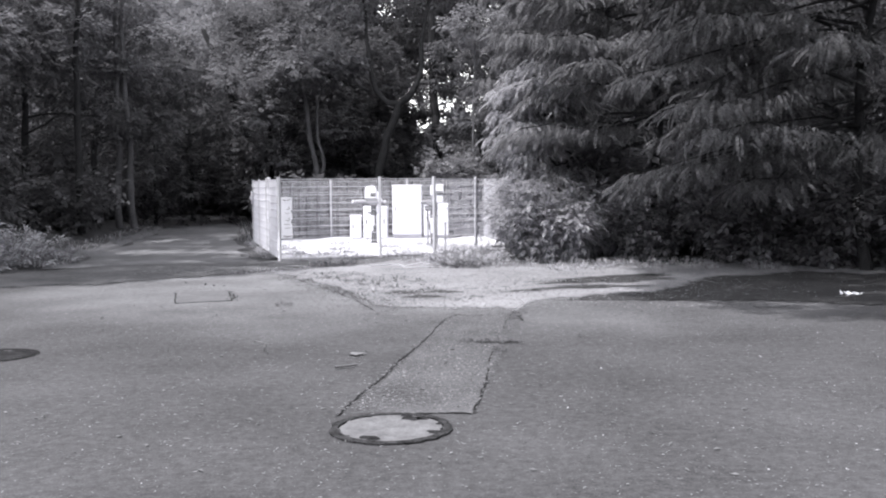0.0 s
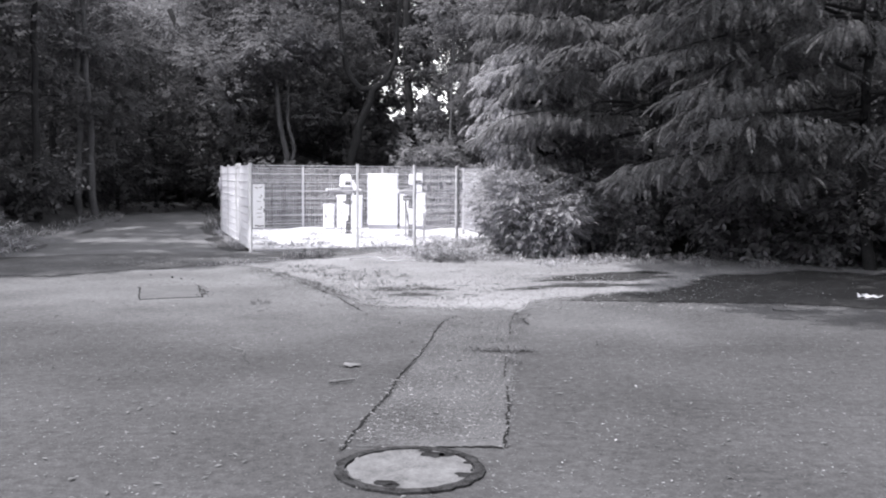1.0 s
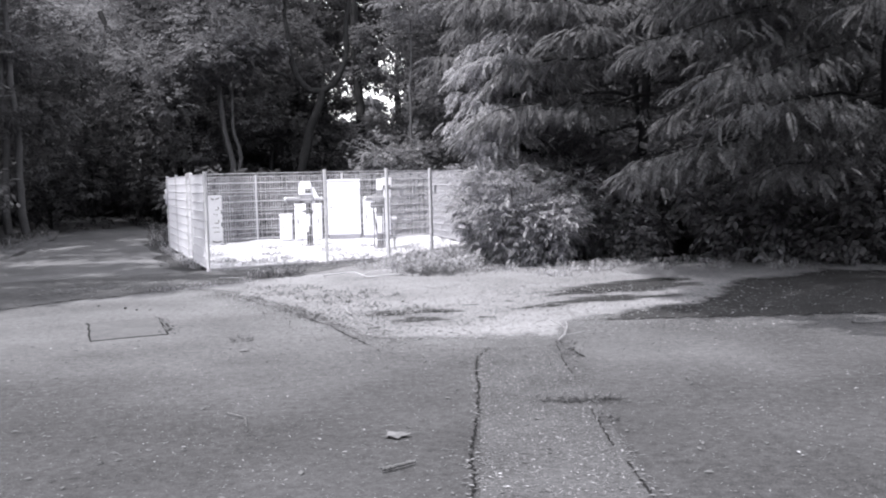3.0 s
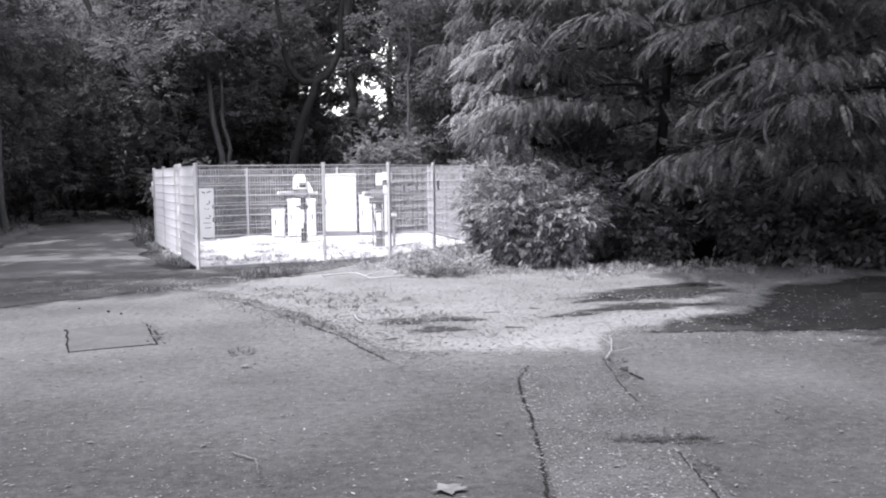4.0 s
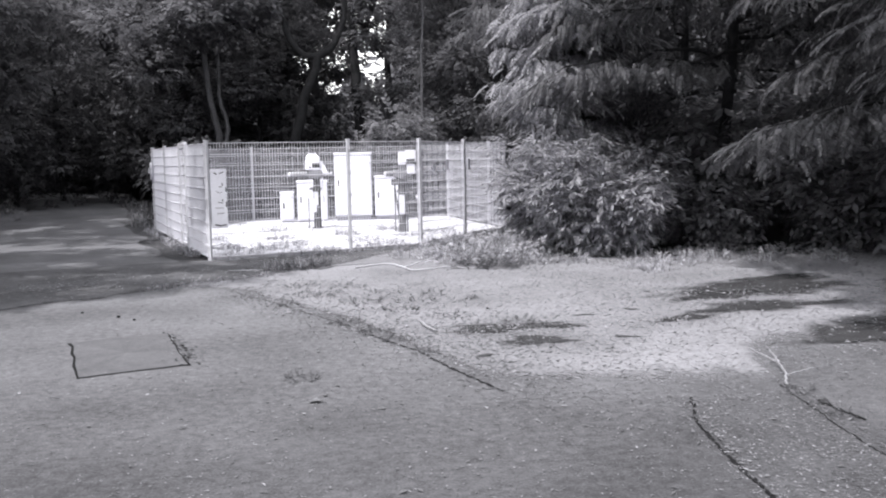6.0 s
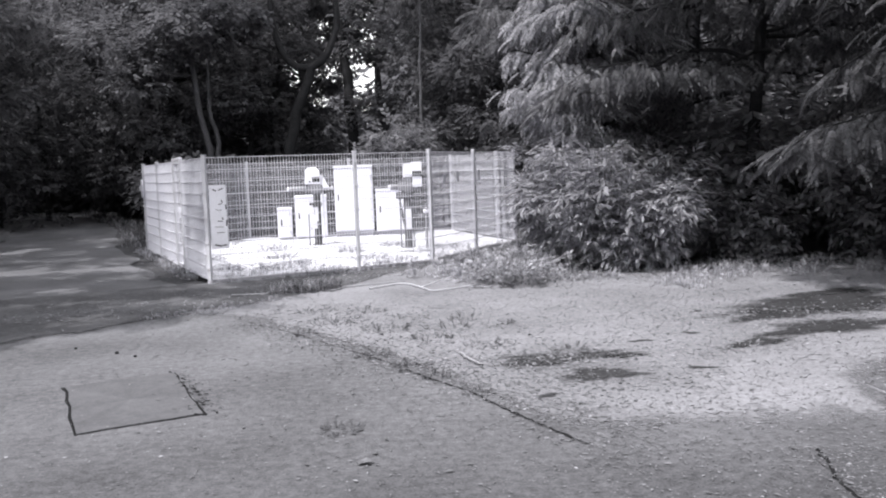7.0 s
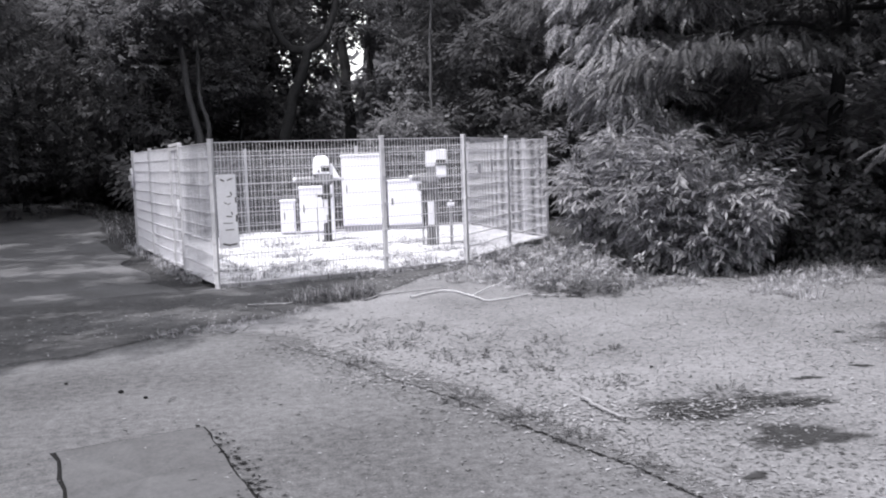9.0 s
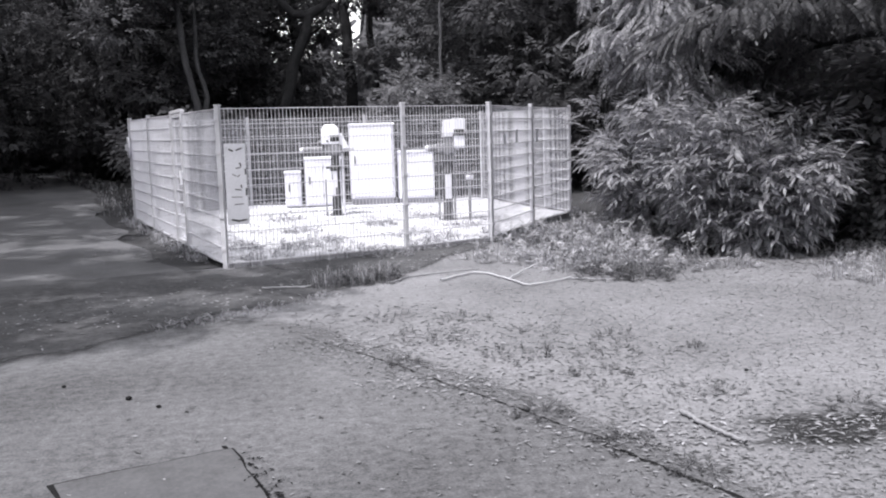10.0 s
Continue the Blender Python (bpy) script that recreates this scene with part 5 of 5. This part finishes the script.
leafy("weeds", [(-0.35, 14.9, 0.12), (-0.1, 14.5, 0.1), (-1.75, 14.6, 0.14), (-1.55, 14.2, 0.12), (-2.0, 15.2, 0.16), (-2.6, 16.5, 0.15), (-1.35, 13.6, 0.08), (-1.0, 16.9, 0.15), (-0.6, 16.4, 0.12)], 330, 0.05, rr, "small weeds sprouting in the yard", size=0.06, mat=LEAF)
inside = [(cx + dx, cy + dy, 0.35) for dx, dy in ((-1.8, -3.0), (-0.6, -2.6), (0.8, -2.2), (-2.4, -1.0), (-1.4, -4.2), (0.9, -3.6), (1.8, -1.2), (-0.2, -3.9), (-1.2, 1.0), (2.5, -0.5), (-0.9, -1.2), (1.2, -3.0), (0.2, -4.3), (-1.0, -3.2), (0.4, -0.4), (2.2, -2.6), (1.4, 0.6))]
blades("weeds", inside, 1500, 0.16, rr, "sparse weeds in the gravel", wide=0.004)
leafy("weeds", inside, 1100, 0.1, rr, "sparse leafy weeds in the gravel", size=0.11)
mounds = [(-2.3, 17.3, 0.3), (-1.8, 16.6, 0.28), (-1.45, 15.9, 0.22), (-0.95, 15.4, 0.25), (-1.2, 16.5, 0.25), (-2.0, 17.9, 0.25), (-2.6, 18.2, 0.25), (-1.5, 17.3, 0.2)]
leafy("weeds", mounds, 300, 0.025, rr, "withered leafy weeds flattened on the old asphalt", size=0.06, mat=LEAF)
leafy("weeds", mounds, 320, 0.012, rr, "dry curled leaves heaped on the old asphalt", size=0.045, mat=LITTER)
verge = [(path_right(y) + 0.4, y, 0.5) for y in np.arange(31, 56, 0.8)] + [(path_left(y) - 0.4, y, 0.45) for y in np.arange(25, 56, 0.8)]
blades("weeds", verge, 1500, 0.25, rr, "grass along the edges of the track", wide=0.01)
leafy("weeds", verge, 900, 0.2, rr, "leafy weeds along the edges of the track", size=0.22, mat=LEAF_DARK)


# ---- litter and fallen wood ----
def flakes(name, X, Y, size, rr, label, mat=None, lift=0.006):
    n = len(X)
    a = rr.uniform(0, 2 * np.pi, n)
    s = size * rr.uniform(0.4, 1.5, n)
    w = s * rr.uniform(0.15, 0.5, n)
    c = np.c_[X, Y, height(X, Y) + lift]
    d = np.c_[np.cos(a), np.sin(a), rr.normal(0, 0.08, n)] * s[:, None] / 2
    t = np.c_[-np.sin(a), np.cos(a), rr.normal(0, 0.1, n)] * w[:, None] / 2
    up = np.c_[np.zeros((n, 2)), s * rr.uniform(0.02, 0.12, n)]
    V = np.stack([c - d, c - t + up, c + d, c + t + up], 1).reshape(-1, 3)
    return tagged(new(name, fast_mesh(name, V, np.arange(n * 4).reshape(-1, 4), mat or LITTER)), label, "leaf litter", kind="stuff")


rr = np.random.default_rng(71)
n = 900
q = rr.random(n)
X = np.interp(q, [0, 0.5, 1], [-6.5, -3.8, -0.8])
flakes("leaf_litter", X, np.interp(X, [-6.5, -4.1, -2.3, -0.8], [18.5, 19.8, 21.2, 22.8]) + rr.normal(0, 0.75, n) * np.interp(X, [-4, -1], [1, 0.2]), 0.05, rr, "dry leaves blown over the shade strip", BLEACHED, lift=0.018)
n = 420
i = rr.integers(0, 4, n)
q = rr.random(n)
A, B = np.array(POSTS)[i], np.array(POSTS)[(i + 1) % len(POSTS)]
A[i == 3], B[i == 3] = POSTS[0], POSTS[9]
M = A + (B - A) * q[:, None] + rr.normal(0, 0.14, (n, 2)) - (0.08, 0.08)
flakes("leaf_litter", M[:, 0], M[:, 1], 0.075, rr, "dry leaves gathered at the foot of the fence", BLEACHED, lift=0.025)
for mat, k, lab in ((LITTER, 1.0, "dry leaf flakes strewn over the yard"), (TWIG, 0.6, "dark leaf crumbs strewn over the yard")):
    n = int(15000 * k)
    flakes("leaf_litter", rr.uniform(-9, 9, n), 3.2 + 17 * rr.random(n) ** 0.8, 0.014, rr, lab, mat)
    n = int(9000 * k)
    flakes("leaf_litter", rr.uniform(-4.5, 5, n), 3.0 + 10 * rr.random(n), 0.019, rr, lab.replace("strewn over", "lying on"), mat)
    n = int(8500 * k)
    X, Y = np.r_[rr.normal(0.2, 1.7, n), rr.normal(2.8, 2.4, n)], np.r_[rr.normal(15.0, 2.0, n), rr.normal(17.6, 1.8, n)]
    ok = Y < yard_edge(X) - 0.1
    flakes("leaf_litter", X[ok], Y[ok], 0.024, rr, lab.replace("strewn", "drifted"), mat)
    n = int(1500 * k)
    q = rr.random(n)
    flakes("leaf_litter", np.interp(q, [0, 0.4, 1], [-0.6, -1.5, -3.4]) + rr.normal(0, 0.16, n), np.interp(q, [0, 0.4, 1], [12.2, 14.2, 17.6]) + rr.normal(0, 0.2, n), 0.028, rr, lab.replace("strewn over", "gathered along a joint of"), mat)
    n = int(2400 * k)
    q = rr.random(n)
    flakes("leaf_litter", np.interp(q, [0, 0.4, 1], [-0.4, -1.3, -3.0]) + rr.normal(0.2, 0.55, n), np.interp(q, [0, 0.4, 1], [12.8, 14.8, 18.6]) + rr.normal(0, 0.5, n), 0.038, rr, lab.replace("strewn over", "heaped on"), mat)
    n = int(2600 * k)
    q = rr.random(n)
    flakes("leaf_litter", -0.1 + 0.55 * q + rr.uniform(-0.45, 0.45, n), 6.6 + 5.3 * q, 0.02, rr, lab.replace("strewn over the yard", "caught on the patch"), mat)
n = 1500
q = rr.random(n)
flakes("leaf_litter", -0.1 + 0.55 * q + rr.uniform(-0.42, 0.42, n), 6.6 + 5.3 * q, 0.021, rr, "pale leaf flakes lying on the patch", BLEACHED)
n = 3200
flakes("leaf_litter", rr.uniform(-6, 7, n), 3.2 + 11 * rr.random(n), 0.015, rr, "pale leaf flakes dotted over the yard", BLEACHED)
n = 900
flakes("leaf_litter", rr.uniform(-6, 5, n), 5 + 11 * rr.random(n), 0.028, rr, "larger pale dry leaves dotted over the yard", BLEACHED, lift=0.01)
n = 1100
flakes("leaf_litter", rr.uniform(-6, 5, n), 5 + 11 * rr.random(n), 0.045, rr, "dark curled leaves and stalks dotted over the yard", TWIG, lift=0.01)
n = 5200
X, Y = rr.normal(1.6, 2.7, n), rr.uniform(12.4, 20.6, n)
ok = (Y < yard_edge(X) - 0.1) & (Y > 12.2 - 1.9 * (X + 0.95)) & (X < 9)
flakes("leaf_litter", X[ok], Y[ok], 0.036, rr, "pale dry leaves strewn on the old asphalt", BLEACHED)
n = 650
q = rr.random(n) ** 0.7
flakes("leaf_litter", np.interp(q, [0, 0.4, 1], [-0.7, -1.5, -3.3]) + rr.normal(0.06, 0.15, n), np.interp(q, [0, 0.4, 1], [12.2, 14.3, 17.8]) + rr.normal(0, 0.2, n), 0.034, rr, "pale dry leaves caught along the joint", BLEACHED)
for x, y, a, n in ((-2.25, 16.0, 0.35, 260), (-1.45, 14.7, 0.3, 260), (-2.7, 17.2, 0.4, 260), (-0.45, 14.65, 0.4, 160), (2.2, 16.0, 0.8, 420), (3.4, 15.9, 1.1, 520), (1.2, 14.6, 0.4, 200), (-0.4, 14.4, 0.55, 260), (2.6, 14.0, 0.9, 260), (4.6, 14.6, 1.0, 260)):
    flakes("leaf_litter", x + rr.normal(0, a, n), y + rr.normal(0, a * 0.45, n), 0.042, rr, "small drift of pale dry leaves", BLEACHED, lift=0.012)
n = 2600
X = rr.uniform(-1.2, 6.5, n)
edge = np.interp(X, [-5.5, -3.4, -1.8, -0.95, 0.16, 0.95, 1.3, 2.2, 6, 12], [19.4, 17.7, 14.7, 12.25, 11.9, 12.05, 13.0, 13.3, 13.2, 12.6])
flakes("leaf_litter", X, edge - 0.15 + rr.normal(0, 0.3, n), 0.026, rr, "leaf flakes strewn along the edge of the old asphalt", LITTER)
n = 260
for a, b in (((-0.6, 6.38), (0.16, 11.9)), ((0.36, 6.44), (0.95, 12.0))):
    q = rr.random(n)
    flakes("leaf_litter", a[0] + (b[0] - a[0]) * q + rr.normal(0, 0.03, n), a[1] + (b[1] - a[1]) * q, 0.03, rr, "leaf flakes lodged in the joint", LITTER, lift=0.01)
X = rr.uniform(0.6, 9, 9000)
flakes("leaf_litter", X, yard_edge(X) + 0.2 - np.abs(rr.normal(0.0, 1.25, 9000)), 0.045, rr, "pale dry leaves drifted before the hedge", DEADWOOD)
X = rr.uniform(0.5, 13, 6000)
flakes("leaf_litter", X, yard_edge(X) + rr.normal(-0.1, 0.6, 6000), 0.06, rr, "leaf litter along the hedge")
X, Y = rr.uniform(-6.2, 1.0, 1100), rr.uniform(22.6, 30, 1100)
flakes("leaf_litter", X, Y, 0.075, rr, "dry flakes on the gravel", LITTER, lift=0.05)


def fallen(lines, label, mat, name="fallen_branch"):
    x, y = lines[0][0][0][:2]
    o = thing(name, (x, y, 0), label, "branch")
    rr = np.random.default_rng(int(abs(x * 100)))
    for i, (pts, r0, r1) in enumerate(lines):
        pts = np.array([(p[0] - x, p[1] - y, (p[2] if len(p) > 2 else 0.0) + r0 + 0.012) for p in pts])
        s = np.r_[0, np.cumsum(np.linalg.norm(np.diff(pts, axis=0), axis=1))]
        q = np.linspace(0, s[-1], 28)
        p = np.stack([np.interp(q, s, pts[:, k]) for k in range(3)], 1)
        p[1:-1, :2] += rr.normal(0, 0.006, (26, 2))
        hang(new("stem" if i == 0 else "side_twig", fast_mesh("stem", *tubes([(p, np.linspace(r0, r1, 28))], 6), mat, True)), o)
    return o


fallen([([(-1.85, 20.01), (-1.62, 20.28), (-1.4, 20.47), (-1.28, 20.36), (-1.14, 19.88), (-1.05, 19.4), (-0.8, 19.5), (-0.49, 19.74)], 0.013, 0.008), ([(-1.14, 19.88), (-0.85, 20.3, 0.03), (-0.56, 20.66, 0.06)], 0.01, 0.006), ([(-0.49, 19.74), (-0.2, 19.55), (0.0, 19.5)], 0.007, 0.003)], "forked bleached dead branch lying before the fence", PALEWOOD)
fallen([([(-2.4, 20.0), (-2.2, 20.35), (-1.9, 20.5), (-1.3, 20.7)], 0.012, 0.006)], "thin pale dead twig on the asphalt", DEADWOOD, "fallen_twig")
fallen([([(-1.28, 15.0), (-1.25, 14.75), (-1.18, 14.45)], 0.014, 0.01)], "short grey stick on the asphalt", DEADWOOD, "fallen_stick")
fallen([([(0.9, 12.0), (1.0, 12.2, 0.02), (1.1, 12.5, 0.04), (1.15, 12.75, 0.08)], 0.009, 0.004), ([(1.1, 12.5, 0.04), (0.98, 12.75, 0.1)], 0.006, 0.003), ([(1.0, 12.2, 0.02), (1.25, 12.3, 0.04)], 0.006, 0.003)], "forked dry twig beside the patch", DEADWOOD, "fallen_twig")
fallen([([(-0.87, 8.1), (-0.68, 8.22)], 0.012, 0.009)], "small dark stick on the asphalt", TWIG, "fallen_stick")
fallen([([(-3.75, 20.1), (-3.3, 20.05), (-3.1, 20.2)], 0.013, 0.008)], "short pale stick by the weeds", DEADWOOD, "fallen_stick")
fallen([([(-1.95, 9.6), (-1.8, 9.45), (-1.75, 9.2)], 0.006, 0.003)], "thin curled twig on the asphalt", TWIG, "fallen_twig")


def big_leaf(x, y, turn, s=0.16):
    o = thing("fallen_leaf", (x, y, 0.012), "large pale dry leaf lying on the asphalt", "leaf", turn=turn)
    bm = bmesh.new()
    N = 14
    rim = [bm.verts.new((s * 0.5 * (1 + 0.35 * math.cos(5 * a)) * math.cos(a), s * 0.42 * (1 + 0.35 * math.cos(5 * a)) * math.sin(a), 0.008 + 0.005 * math.sin(3 * a))) for a in np.linspace(0, 2 * math.pi, N, endpoint=False)]
    mid = bm.verts.new((0, 0, 0.004))
    for i in range(N):
        bm.faces.new((mid, rim[i], rim[(i + 1) % N]))
    part("blade", bm, LITTER, o)
    part("stalk", rod((-s * 0.5, 0, 0.006), (-s * 1.1, 0.02, 0.004), 0.003, sides=6), TWIG, o)
    return o


big_leaf(-0.77, 8.82, 200)
big_leaf(5.9, 13.6, 20, 0.2)
big_leaf(1.5, 16.6, 80, 0.12)
big_leaf(-2.2, 12.2, 150, 0.09)


def paper_scrap(x, y):
    o = thing("paper_scrap", (x, y, 0.012), "crumpled white scrap of paper lying on the asphalt", "litter")
    rr = np.random.default_rng(4)
    bm = bmesh.new()
    g = [[bm.verts.new((i * 0.06 - 0.16 + rr.normal(0, 0.012), j * 0.05 - 0.08 + rr.normal(0, 0.012), max(0.0, rr.normal(0.025, 0.025)))) for j in range(4)] for i in range(6)]
    for i in range(5):
        for j in range(3):
            bm.faces.new((g[i][j], g[i + 1][j], g[i + 1][j + 1], g[i][j + 1]))
    part("sheet", bm, OFFWHITE, o)
    return o


paper_scrap(6.05, 13.84)
fallen([([(4.15, 12.42), (4.4, 12.36), (4.62, 12.38)], 0.014, 0.008), ([(4.35, 12.37), (4.3, 12.5, 0.05)], 0.008, 0.004)], "short dark stick among pale leaves", TWIG, "fallen_stick")


def stone(x, y, s, seed):
    o = thing("stone", (x, y, 0.0), "small dark stone lying on the asphalt", "stone", "stones on the yard")
    bm = bmesh.new()
    bmesh.ops.create_icosphere(bm, subdivisions=2, radius=s)
    rr = np.random.default_rng(seed)
    for v in bm.verts:
        v.co *= 1 + rr.normal(0, 0.08)
        v.co.z = v.co.z * 0.6 + s * 0.55
    part("body", bm, TAR, o, shade=True)
    return o


for k, (x, y, sz) in enumerate(((-4.37, 16.09, 0.021), (-4.16, 15.87, 0.016), (-0.51, 15.77, 0.014), (-4.85, 16.5, 0.014))):
    stone(x, y, sz, k)

leafy("weeds", [(-2.32, 12.89, 0.13)], 60, 0.03, np.random.default_rng(5), "small clump of dry leaves on the asphalt", size=0.05, mat=LEAF)
rr = np.random.default_rng(6)
q = rr.random(120)
flakes("rubble", -3.62 + 0.4 * q + rr.normal(0, 0.05, 120), 14.95 - 1.35 * q + rr.normal(0, 0.06, 120), 0.04, rr, "crumbs of broken asphalt beside the chamber cover", TAR)
